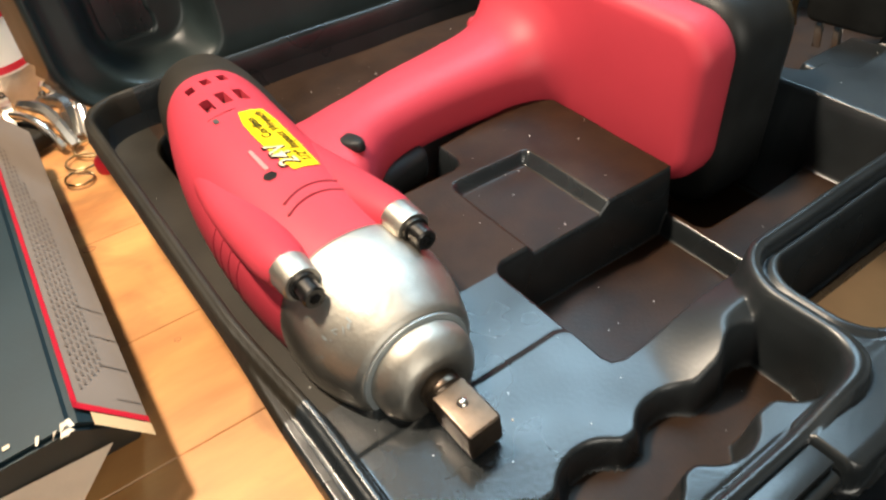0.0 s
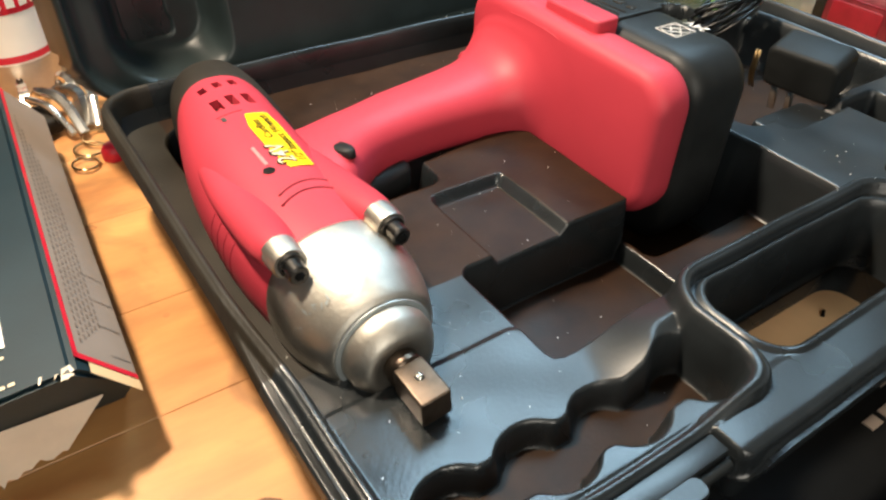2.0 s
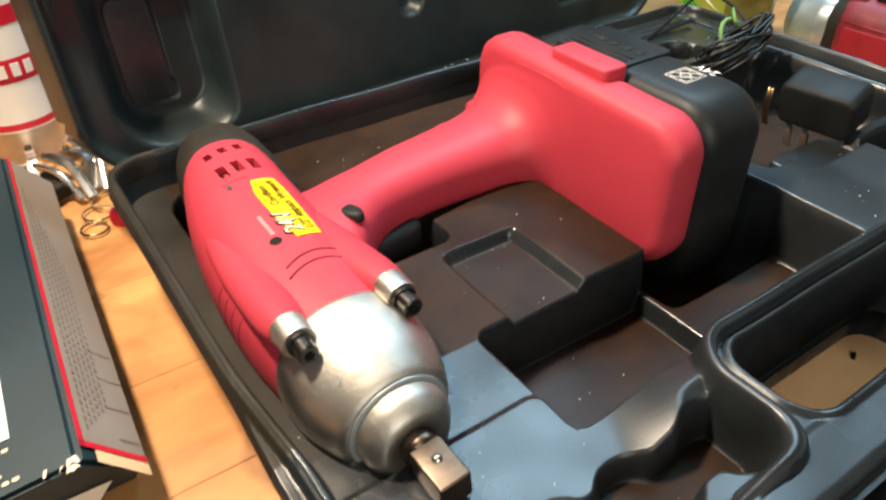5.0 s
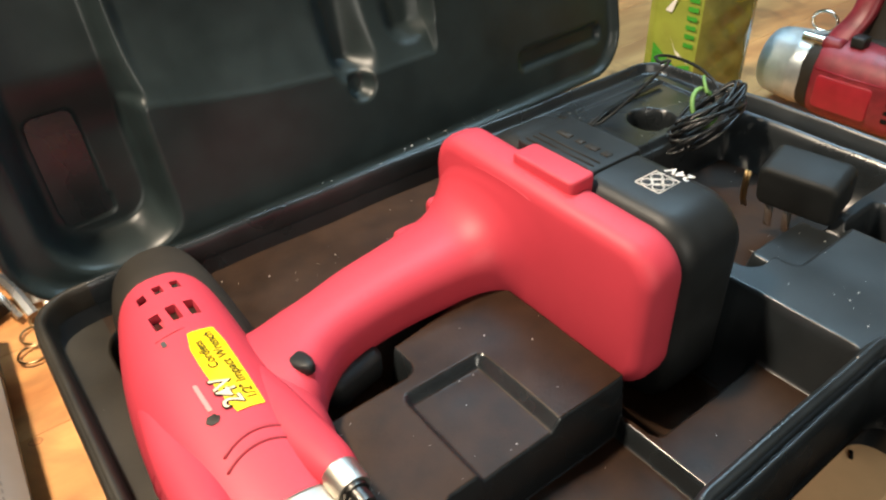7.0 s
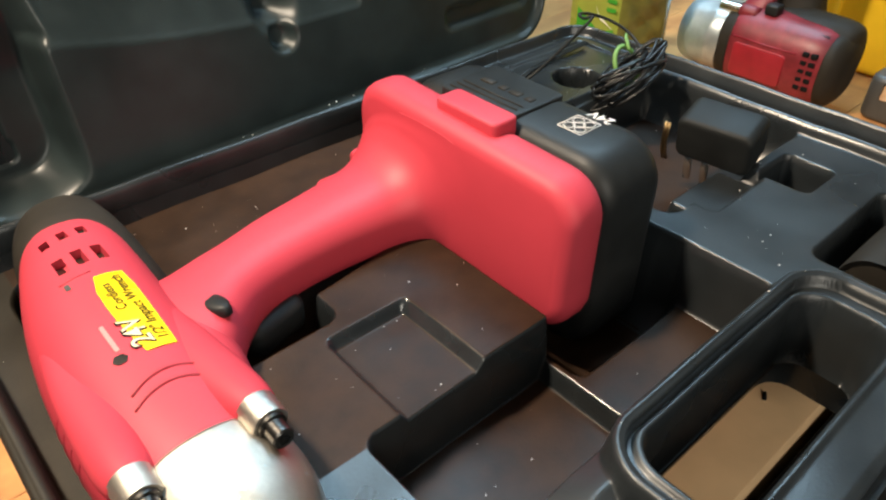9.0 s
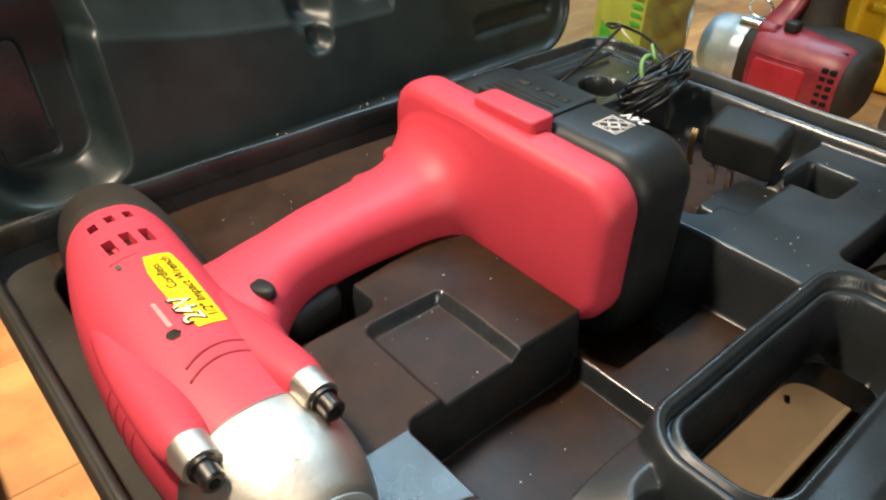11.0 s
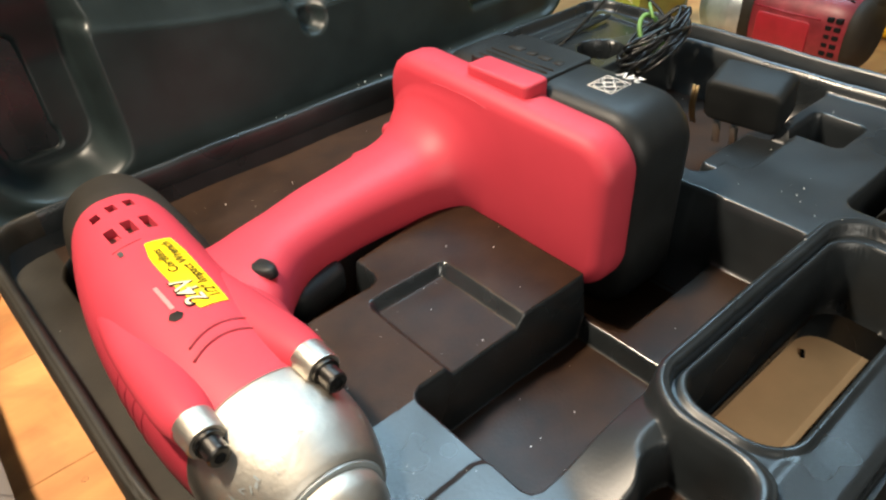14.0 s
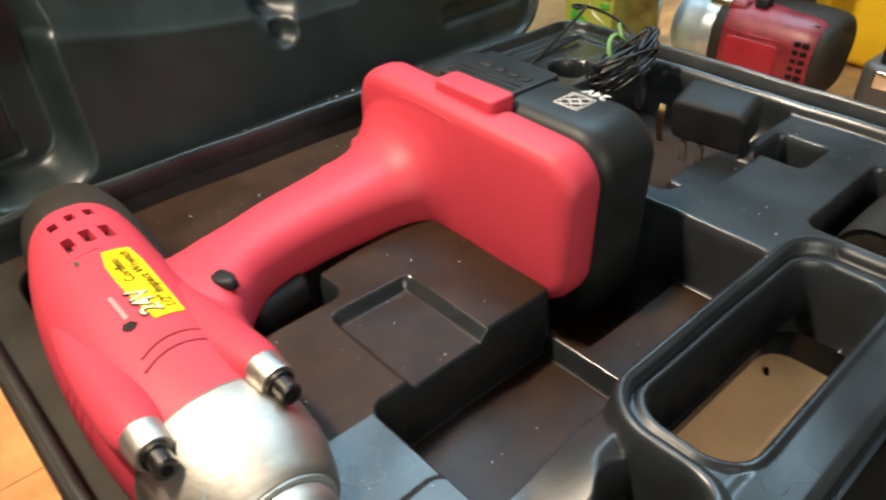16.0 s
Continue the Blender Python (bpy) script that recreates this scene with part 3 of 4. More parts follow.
# four bolts in bosses
for sx in (-1, 1):
    for sz in (-1, 1):
        bx, bz = AX + sx * 0.0262, AZ + sz * (0.0335 if sz > 0 else 0.026)
        if sz > 0:
            wpart("bolt_ridge", loft(smooth_sections([(0.2225, bx, bz - 0.0018, 0.0092, 0.0088, 2), (0.235, bx - sx * 0.0005, bz - 0.0040, 0.0115, 0.0100, 2), (0.26, bx - sx * 0.0020, bz - 0.0075, 0.0128, 0.0100, 2), (0.29, bx - sx * 0.0030, bz - 0.0108, 0.0122, 0.0088, 2), (0.32, bx - sx * 0.0045, bz - 0.0140, 0.0100, 0.0080, 2), (0.36, bx - sx * 0.0075, bz - 0.0200, 0.005, 0.005, 2)], 5), "y", 28), RED)
        flat(wpart("bolt_sleeve", loft([(0.2240, bx, bz - 0.001, 0.0089, 0.0087, 2), (0.2125, bx, bz - 0.0005, 0.0083, 0.0082, 2), (0.2115, bx, bz, 0.0075, 0.0075, 2)], "y", 28), ALU), 30)
        bolt = flat(wpart("bolt", loft([(0.2135, bx, bz, 0.0062, 0.0062, 2), (0.2095, bx, bz, 0.0062, 0.0062, 2), (0.2092, bx, bz, 0.0049, 0.0049, 2), (0.2022, bx, bz, 0.0049, 0.0049, 2), (0.2014, bx, bz, 0.0042, 0.0042, 2)], "y", 24), BOLT, "blackened cap screw"), 30)
        # black hexagon painted for the shade in the screw's socket
        wpart("bolt_socket", loft([(0.2013, bx, bz, 0.0026, 0.0026, 2), (0.2012, bx, bz, 0.0026, 0.0026, 2)], "y", 6), INK_AND_SHADE, parent=bolt)

# grip and its flare into the foot
HANDLE = [(0.135, 0.318, AZ, 0.040, 0.022, 2.3), (0.158, 0.3165, AZ, 0.0405, 0.0235, 2.3), (0.178, 0.3290, AZ, 0.0310, 0.0230, 2.3), (0.198, 0.3380, AZ, 0.0258, 0.0220, 2.3), (0.225, 0.3445, AZ, 0.0262, 0.0220, 2.4), (0.255, 0.3475, AZ, 0.0280, 0.0230, 2.4),
          (0.285, 0.3490, AZ, 0.0315, 0.0250, 2.4), (0.300, 0.3490, AZ + 0.001, 0.0345, 0.0275, 2.4), (0.311, 0.3485, AZ + 0.003, 0.0395, 0.0330, 2.4), (0.3180, 0.345, AZ + 0.006, 0.0460, 0.0395, 2.4), (0.3208, 0.339, AZ + 0.009, 0.0530, 0.0435, 2.4), (0.3222, 0.333, AZ + 0.011, 0.0590, 0.0460, 2.5), (0.3228, 0.328, AZ + 0.013, 0.0640, 0.0480, 2.6)]
wpart("handle", loft(smooth_sections(HANDLE, 6), "x", 56), RED, "red pistol grip")


def lean(bm):
    """Lets the top edge fall slightly towards the near end."""
    for v in bm.verts:
        if v.co.z < 0.066:
            v.co.y -= 0.10 * (0.066 - v.co.z) * (v.co.y < 0.25)
        v.co.z += 0.030 * (v.co.y - 0.32) * max(0.0, (v.co.z - 0.06) / 0.08)
    return bm


foot = wpart("foot", lean(rounded_block(0.3225, 0.3535, 0.2065, 0.396, 0.040, 0.1425, 0.025, 0.010, "x")), RED, "flat red battery foot")
wpart("latch_block", rounded_block(0.334, 0.3545, 0.2780, 0.329, 0.134, 0.1490, 0.004, 0.002, "z", 4), RED, parent=foot)
wpart("hook_lug", rounded_block(0.3165, 0.3285, 0.388, 0.4015, 0.074, 0.088, 0.005, 0.004, "y", 5), RED, parent=foot)
wpart("heel", rounded_block(0.2780, 0.3000, 0.352, 0.3875, 0.058, 0.086, 0.006, 0.005, "x", 5), RED, "small step behind the grip", foot)
# trigger and direction switch
wpart("trigger", turn_bm(rounded_block(-0.021, 0.020, -0.017, 0.018, -0.012, 0.010, 0.008, 0.006, "z", 6), Matrix.Translation((0.1990, 0.3235, 0.0555)) @ pose(0, 0, 0, 0, 0, 14)), DULL, "black trigger")
wpart("side_bulge", loft(smooth_sections([(0.236, AX + 0.024, AZ - 0.004, 0.006, 0.010, 2.2), (0.262, AX + 0.027, AZ - 0.003, 0.0175, 0.0225, 2.3), (0.29, AX + 0.0285, AZ - 0.002, 0.0215, 0.0245, 2.3), (0.325, AX + 0.030, AZ - 0.002, 0.0215, 0.0235, 2.3), (0.352, AX + 0.026, AZ - 0.004, 0.012, 0.014, 2.2)], 6), "y", 40), RED, parent=housing)
bm = loft(smooth_sections([(-0.002, 0, 0, 0.0108, 0.0050, 2), (0.0020, 0, 0, 0.0108, 0.0050, 2), (0.0036, 0.002, 0, 0.0086, 0.0040, 2), (0.0042, 0.002, 0, 0.0050, 0.0022, 2)], 3), "z", 28)
wpart("direction_switch", turn_bm(bm, Matrix.Translation((0.1665, 0.3075, 0.0930)) @ pose(0, 0, 0, 0, 16, 100) @ Matrix.Scale(1.2, 4)), BLACK, "black push-through direction switch")
# raised line whose dark red stands for the shade inside the slot
wpart("switch_slot", tube([on_body(0.1535, 0.2905 - 0.0016 * k, 0.0002) for k in range(8)], 0.0011), DARKRED)

# vents, grooves and markings on the housing
cutter = bmesh.new()
for x0 in (0.1160, 0.1263, 0.1362):
    for yy, ln, w in ((0.3585, 0.0145, 0.0056), (0.3885, 0.0085, 0.0050)):
        y0 = yy + 0.002 * (x0 > 0.12)
        top = on_body(x0, y0 + ln / 2, 0.0)
        r = bmesh.ops.create_cube(cutter, size=1)
        bmesh.ops.transform(cutter, matrix=Matrix.Translation(top - WO) @ pose(0, 0, 0, 6 if yy > 0.37 else 2, -14 if x0 < 0.12 else 8, 0) @ Matrix.Diagonal((w, ln, 0.013, 1)), verts=r["verts"])
        # backing sheet; the dark red ones carry the hollow's shade in their colour
        wpart("vent_backing", box(x0 - 0.003, x0 + 0.003, y0, y0 + ln, top.z - 0.0066, top.z - 0.0060, 0), STEEL if (x0 > 0.12 and yy < 0.37) else SLOT, parent=housing)
cut_me = bpy.data.meshes.new("cutter")
cutter.to_mesh(cut_me)
cutter.free()
cut_ob = new("cutter", cut_me)
cut_ob.matrix_world = Matrix.Translation(WO)
cut = housing.modifiers.new("vents", "BOOLEAN")
cut.operation, cut.solver, cut.object = "DIFFERENCE", "EXACT", cut_ob
bpy.context.view_layer.update()
solid = bpy.data.meshes.new_from_object(housing.evaluated_get(bpy.context.evaluated_depsgraph_get()))
housing.modifiers.clear()
housing.data = solid
bpy.data.objects.remove(cut_ob)
solid.shade_smooth()
flat(housing, 45)
# thin raised lines; shade of the two grooves is put into their dark red
for y0, x0, x1 in ((0.2625, 0.108, 0.142), (0.2545, 0.106, 0.1405)):
    pts = [on_body(x0 + (x1 - x0) * k / 14, y0 - 0.004 * math.sin(math.pi * k / 14) * 0 + 0.006 * (1 - abs(2 * k / 14 - 1) ** 2) - 0.004, 0.0) for k in range(15)]
    wpart("groove_shade", tube(pts, 0.00075, 6), DARKRED, parent=housing)
for k in range(4):
    y0 = 0.258 + 0.0095 * k
    pts = []
    for i in range(12):
        a = radians(150 + 5.5 * i)
        _, cx, cz, ra, rb, p = body_at(y0 + 0.012 * i / 11)
        pts.append(Vector((cx + (ra - 0.0003) * math.copysign(abs(math.cos(a)) ** (2 / p), math.cos(a)), y0 + 0.012 * i / 11, cz + (rb - 0.0003) * math.copysign(abs(math.sin(a)) ** (2 / p), math.sin(a)))))
    wpart("side_rib", tube(pts, 0.0007, 8), RED, parent=housing)


def sheet_on_body(outline, lift, n=10):
    """A label following the housing between two edge lines."""
    left, right = outline
    verts, faces = [], []
    m = 24
    for j in range(m + 1):
        t = j / m
        y = left[0][1] + (left[-1][1] - left[0][1]) * t
        xl = np.interp(t, np.linspace(0, 1, len(left)), [p[0] for p in left])
        xr = np.interp(t, np.linspace(0, 1, len(right)), [p[0] for p in right])
        for i in range(n + 1):
            verts.append(on_body(xl + (xr - xl) * i / n, y, lift))
    for j in range(m):
        for i in range(n):
            a = j * (n + 1) + i
            faces.append((a, a + 1, a + n + 2, a + n + 1))
    return verts, faces


label = wpart("yellow_label", sheet_on_body(([(0.1235, 0.279), (0.1220, 0.292), (0.1212, 0.305), (0.1212, 0.318), (0.1218, 0.332), (0.1250, 0.345)], [(0.1370, 0.279), (0.1378, 0.292), (0.1385, 0.305), (0.1390, 0.318), (0.1395, 0.332), (0.1385, 0.345)]), 0.0005), YELLOW, "yellow maker's label")


def letters(words, size, x, y, material, bold=0.0, lift=0.0008):
    verts, faces = text_mesh(words, size, bold)
    return wpart("lettering", ([on_body(x - v.y, y + v.x, lift) for v in verts], faces), material, "printed words: " + words, label)


letters("24V", 0.0135, 0.1292, 0.2830, INK_AND_SHADE, 0.0007, 0.0007)
letters("24V", 0.0135, 0.1292, 0.2830, PALE, 0.0001, 0.0011)
letters("Cordless", 0.0066, 0.1290, 0.3120, INK_AND_SHADE, 0.0001)
letters('1/2" Impact Wrench', 0.0070, 0.1358, 0.2835, INK_AND_SHADE, 0.0001)
bar = wpart("maker_mark", sheet_on_body(([(0.1128, 0.287), (0.1130, 0.307)], [(0.1150, 0.287), (0.1150, 0.307)]), 0.0005, 3), FAINT, "plain faint mark")
wpart("maker_badge", sheet_on_body(([(0.1110, 0.2785), (0.1092, 0.2815), (0.1110, 0.2845)], [(0.1145, 0.2785), (0.1163, 0.2815), (0.1145, 0.2845)]), 0.0005, 4), BOLT, "small round bronze badge")
wpart("model_mark", sheet_on_body(([(0.1115, 0.343), (0.1115, 0.348)], [(0.1140, 0.343), (0.1140, 0.348)]), 0.0005, 3), TAG)
wpart("label_line", tube([on_body(0.110 + 0.016 * k / 8, 0.3505 + 0.001 * k / 8, 0.0) for k in range(9)], 0.0004, 5), DARKRED, parent=housing)

# battery
BY0, BY1 = 0.206, 0.380
battery = wpart("battery", rounded_block(0.350, 0.405, BY0, BY1, 0.006, 0.1435, 0.028, 0.012, "x"), BLACK, "black 24 volt battery pack")
clip = wpart("release_clip", rounded_block(0.3525, 0.402, 0.2835, 0.345, 0.135, 0.1455, 0.004, 0.0015, "z", 4), BLACK, "ribbed black release clip", battery)
for k in range(3):
    wpart("clip_rib", tube([(0.3575 + 0.0055 * k, 0.288, 0.1457), (0.3575 + 0.0055 * k, 0.340, 0.1457)], 0.0007, 6), RUBBER, parent=battery)
for k, (a, b) in enumerate(((0.290, 0.296), (0.300, 0.309), (0.312, 0.318), (0.323, 0.334))):
    wpart("raised_mark", box(0.377, 0.3825, a, b, 0.1452, 0.1462, 0.0003, 1), RUBBER, parent=battery)
zt = 0.1438
frame_pts = [(0.3705, 0.2625, zt), (0.3890, 0.2625, zt), (0.3890, 0.2455, zt), (0.3705, 0.2455, zt), (0.3705, 0.2625, zt)]
wpart("logo_frame", tube(frame_pts, 0.00035, 5), WHITE, parent=battery)
for cx, cy in ((0.3797, 0.2540), (0.3755, 0.2580), (0.3840, 0.2580), (0.3755, 0.2500), (0.3840, 0.2500)):
    wpart("logo_loop", tube([(cx + 0.0036 * math.cos(a * 0.5236), cy + 0.0033 * math.sin(a * 0.5236), zt) for a in range(13)], 0.0003, 5), WHITE, parent=battery)
verts, faces = text_mesh("24V", 0.0105, 0.0002)
wpart("voltage_mark", ([Vector((0.3995 - v.y, 0.2425 + v.x, zt + 0.0002)) for v in verts], faces), WHITE, "white printed words: 24V", battery)

# ---- charger with its coiled lead ----
charger = thing("charger", "black wall-plug battery charger resting in the case", "charger", (0.52, 0.25, 0.04))
CO = Vector((0.52, 0.25, 0.04))
CP = Matrix.Translation((0.526, 0.236, 0.093)) @ pose(0, 0, 0, 0, -14, 8)
bm = rounded_block(-0.019, 0.013, -0.0285, 0.0265, -0.0155, 0.0190, 0.007, 0.004, "x", 5)
flat(part("charger_body", turn_bm(bm, Matrix.Translation(-CO) @ CP), DULL, charger, "black plastic charger housing"), 40)
for dy in (0.016, 0.003):
    bm = box(-0.016, -0.0145, dy - 0.003, dy + 0.003, -0.037, -0.015, 0.0004, 1)
    part("prong", turn_bm(bm, Matrix.Translation(-CO) @ CP), CHROME, charger, "flat metal plug prong")
for dy in (0.031, 0.0285):
    pts = [CP @ Vector((-0.0215, dy, -0.018 + 0.008 * k)) for k in range(5)]
    part("cord_turn", tube([p - CO + Vector((-0.001 - 0.002 * math.sin(k), 0.002, 0)) for k, p in enumerate(pts)], 0.0012, 6), BRASS, charger)
pts = []
for k in range(15 * 22):
    a, turn = 2 * math.pi * k / 22, k / 22
    j = 0.009 * math.sin(turn * 2.4)
    c = Vector((0.546 + j * 0.5, 0.334 + 0.007 * math.cos(turn * 1.9), 0.101 + 0.006 * math.sin(turn * 3.1)))
    long = Vector((0.026, -0.006, 0.012 + j)) * (1.0 + 0.16 * math.sin(turn * 4.3))
    wide = Vector((0.006, 0.015, -0.006 + j * 0.6)) * (0.75 + 0.3 * math.cos(turn * 2.7)) * (0.75 + 0.25 * math.sin(a) ** 2)
    pts.append(tuple(c + long * math.cos(a) + wide * math.sin(a)))
part("cord", tube([Vector(p) - CO for p in pts], 0.0014, 6), CORD, charger, "coiled thin black lead")
pts = [(0.545, 0.335, 0.108)] + [(0.56 + 0.030 * math.cos(a), 0.366 + 0.026 * math.sin(a) , 0.113 + 0.026 * math.sin(a * 0.5)) for a in [radians(-60 + 14 * k) for k in range(18)]] + [(0.50, 0.400, 0.088), (0.47, 0.41, 0.087)]
part("cord_loop", tube([Vector(p) - CO for p in smooth_sections(pts, 4)], 0.0013, 6), BLACK, charger)
for dz in (0.0, 0.003):
    part("cord_run", tube([Vector(p) - CO for p in [(0.60, 0.418 + dz, 0.0885), (0.56, 0.417 + dz, 0.087), (0.52, 0.412 + dz, 0.087), (0.49, 0.402 + dz, 0.087)]], 0.0012, 6), BLACK, charger)
pts = [(0.553 + 0.0135 * math.cos(a), 0.342 + 0.008 * math.sin(a), 0.104 + 0.0135 * math.sin(a)) for a in [radians(20 * k) for k in range(19)]]
part("twist_tie", tube([Vector(p) - CO for p in pts], 0.0019, 6), TIE, charger, "green twist tie")
part("twist_tie", tube([Vector(p) - CO for p in [(0.553, 0.342, 0.117), (0.561, 0.352, 0.123), (0.570, 0.358, 0.121)]], 0.0014, 6), TIE, charger)

# cylinder lying in the accessory bay
spare = thing("socket_holder", "dark grey plastic cylinder lying in the case bay", "accessory", (0.5, 0.09, 0.036))
flat(part("barrel", turn_bm(loft(smooth_sections([(-0.03, 0, 0, 0.020, 0.020, 2), (-0.028, 0, 0, 0.022, 0.022, 2), (0.03, 0, 0, 0.022, 0.022, 2), (0.032, 0, 0, 0.019, 0.019, 2)], 3), "x", 32), Matrix.Translation((0.012, 0.01, 0.0225))), RUBBER, spare), 40)

# crumbs on the plastic
crumb = bmesh.new()
rng = random.Random(11)
for k in range(280):
    x, y = rng.uniform(0.075, 0.60), rng.uniform(0.07, 0.44)
    i, j = int((x - xs[0]) / STEP), int((y - ys[0]) / STEP)
    if not keep[i, j] or abs(h[i + 3, j] - h[i - 3, j]) > 0.002 or abs(h[i, j + 3] - h[i, j - 3]) > 0.002:
        continue
    s = rng.choice((0.0001, 0.00012, 0.00015, 0.0002, 0.00032))
    r = bmesh.ops.create_cube(crumb, size=s * 2)
    bmesh.ops.transform(crumb, matrix=pose(x, y, h[i, j] + s * 0.7, rng.uniform(0, 90), rng.uniform(0, 90), rng.uniform(0, 90)), verts=r["verts"])
for k in range(36):
    u = rng.uniform(0.05, 0.5)
    s = rng.choice((0.0002, 0.0003, 0.0005))
    p = case.matrix_world @ Matrix.Translation((0.35, 0.26, 0)).inverted() @ Matrix.Translation((0.35, 0.26, 0)) @ LID_POSE @ Vector((u, 0.006, rng.uniform(0.004, 0.012)))
    r = bmesh.ops.create_cube(crumb, size=s * 2)
    bmesh.ops.transform(crumb, matrix=Matrix.Translation(p) @ pose(0, 0, 0, rng.uniform(0, 90), rng.uniform(0, 90), 0), verts=r["verts"])
tagged(part("dust_crumbs", crumb, WHITE, None), "pale crumbs and dust specks scattered in the case", "dust", kind="stuff")

# ---- things left of the case ----
carton = thing("cardboard_carton", "worn navy printed carton with a grey label side and torn end", "box", (-0.05, 0.4, 0))
KO = Vector((-0.05, 0.4, 0))
profile = [(-0.185, 0.0), (-0.185, 0.058), (-0.004, 0.067), (0.020, 0.035), (0.015, 0.0)]
bm = bmesh.new()
a = [bm.verts.new(Vector((x + 0.0, 0.240 + max(0.0, 0.050 - z) * 0.75, z)) - KO) for x, z in profile]
b = [bm.verts.new(Vector((x + 0.017, 0.560, z)) - KO) for x, z in profile]
n = len(profile)
for i in range(n):
    bm.faces.new((a[i], a[(i + 1) % n], b[(i + 1) % n], b[i]))
bm.faces.new(a[::-1])
bm.faces.new(b)
bmesh.ops.recalc_face_normals(bm, faces=bm.faces[:])
bmesh.ops.bevel(bm, geom=[e for e in bm.edges], offset=0.0025, segments=2, affect="EDGES")
flat(part("carton_body", bm, NAVY, carton, "navy printed cardboard"))


def on_side(s, y):
    """A point of the carton's sloping side: s from its upper edge (0) to its lower (1)."""
    return Vector((-0.004 + 0.024 * s + 0.017 * (y - 0.232) / 0.328, y, 0.067 - 0.032 * s)) + Vector((0.8, 0, 0.6)) * 0.0006 - KO


def on_lid(x, y):
    return Vector((x + 0.017 * (y - 0.232) / 0.328, y, 0.067 + (x + 0.004) * 0.009 / 0.181 + 0.0007)) - KO


def quad(f, s0, s1, y0, y1, lift=0.0):
    up = Vector((0.8, 0, 0.6)) * lift
    return [f(s0, y0) + up, f(s1, y0) + up, f(s1, y1) + up, f(s0, y1) + up], [(0, 1, 2, 3)]


part("side_label", quad(on_side, 0.10, 0.96, 0.2545, 0.556), LABEL, carton, "grey printed chart label")
part("red_border", quad(on_side, 0.02, 0.09, 0.2510, 0.556, 0.0004), PINKRED, carton, "thin red border")
part("red_border", quad(on_side, 0.02, 0.96, 0.2505, 0.2543, 0.0004), PINKRED, carton)
part("worn_corner", quad(on_side, 0.22, 0.97, 0.2425, 0.2500, 0.0002), CARD, carton, "bare brown cardboard where the print has worn off")
verts, faces = [], []
for col in range(6):
    for k in range(44 - 4 * col):
        y0 = 0.264 + 0.0058 * k + 0.004 * col
        q, _ = quad(on_side, 0.18 + 0.075 * col, 0.215 + 0.075 * col, y0, y0 + 0.0032, 0.0004)
        faces.append(tuple(range(len(verts), len(verts) + 4)))
        verts += q
tagged(part("chart_print", (verts, faces), FADED, carton, "rows of small dark unreadable print"), kind="stuff")
for k, (s0, s1) in enumerate(((0.62, 0.92), (0.55, 0.92), (0.6, 0.95), (0.52, 0.9))):
    part("chart_rule", quad(on_side, s0, s1, 0.262 + 0.023 * k, 0.2628 + 0.023 * k, 0.0004), FADED, carton)
part("panel_print", quad(on_lid, -0.100, -0.0290, 0.273, 0.330), CANWHITE, carton, "pale printed panel")
part("panel_print", quad(on_lid, -0.097, -0.0345, 0.279, 0.324, 0.0006), PINKRED, carton, "red printed panel")
part("panel_print", quad(on_lid, -0.10, -0.052, 0.43, 0.46), PINKRED, carton, "red printed panel")
for k, (x1, y0) in enumerate(((-0.0290, 0.2655), (-0.0390, 0.2600), (-0.0330, 0.2515), (-0.0265, 0.2465))):
    for c in range(12):
        part("print_bar", quad(on_lid, x1 - 0.0040 * (c + 1), x1 - 0.0040 * c - 0.0012, y0, y0 + 0.0021), PALE, carton)
rng = random.Random(3)


def torn_flap(name, corners, material, n=9):
    """A thick paper flap with a ragged free edge."""
    c = [Vector(p) - KO for p in corners]
    verts, faces = [], []
    for i in range(n + 1):
        t = i / n
        a, b = c[0].lerp(c[1], t), c[3].lerp(c[2], t)
        b = a.lerp(b, 1 + rng.uniform(-0.12, 0.12))
        nrm = Vector((0, -0.7, 0.7)) * 0.0007
        verts += [a + nrm, b + nrm, a - nrm, b - nrm]
    for i in range(n):
        k = i * 4
        faces += [(k, k + 4, k + 5, k + 1), (k + 2, k + 3, k + 7, k + 6), (k + 1, k + 5, k + 7, k + 3), (k, k + 2, k + 6, k + 4)]
    return flat(part(name, (verts, faces), material, carton, "torn cardboard end flap"))


torn_flap("torn_flap", [(-0.18, 0.251, 0.038), (-0.060, 0.250, 0.040), (-0.058, 0.244, 0.018), (-0.17, 0.246, 0.016)], TORN)
torn_flap("torn_flap", [(-0.056, 0.249, 0.041), (0.004, 0.251, 0.036), (-0.018, 0.244, 0.018), (-0.050, 0.243, 0.014)], TORN)
for k in range(7):
    x = -0.012 + rng.uniform(-0.007, 0.008)
    y = 0.2420 + rng.uniform(-0.001, 0.004)
    torn_flap("torn_shred", [(x, y, 0.0668), (x + 0.0016, y, 0.0668), (x + rng.uniform(-0.004, 0.006), y - 0.005, 0.0675 + rng.uniform(-0.001, 0.003)), (x - 0.001, y - 0.004, 0.0665)], TORN, 3)

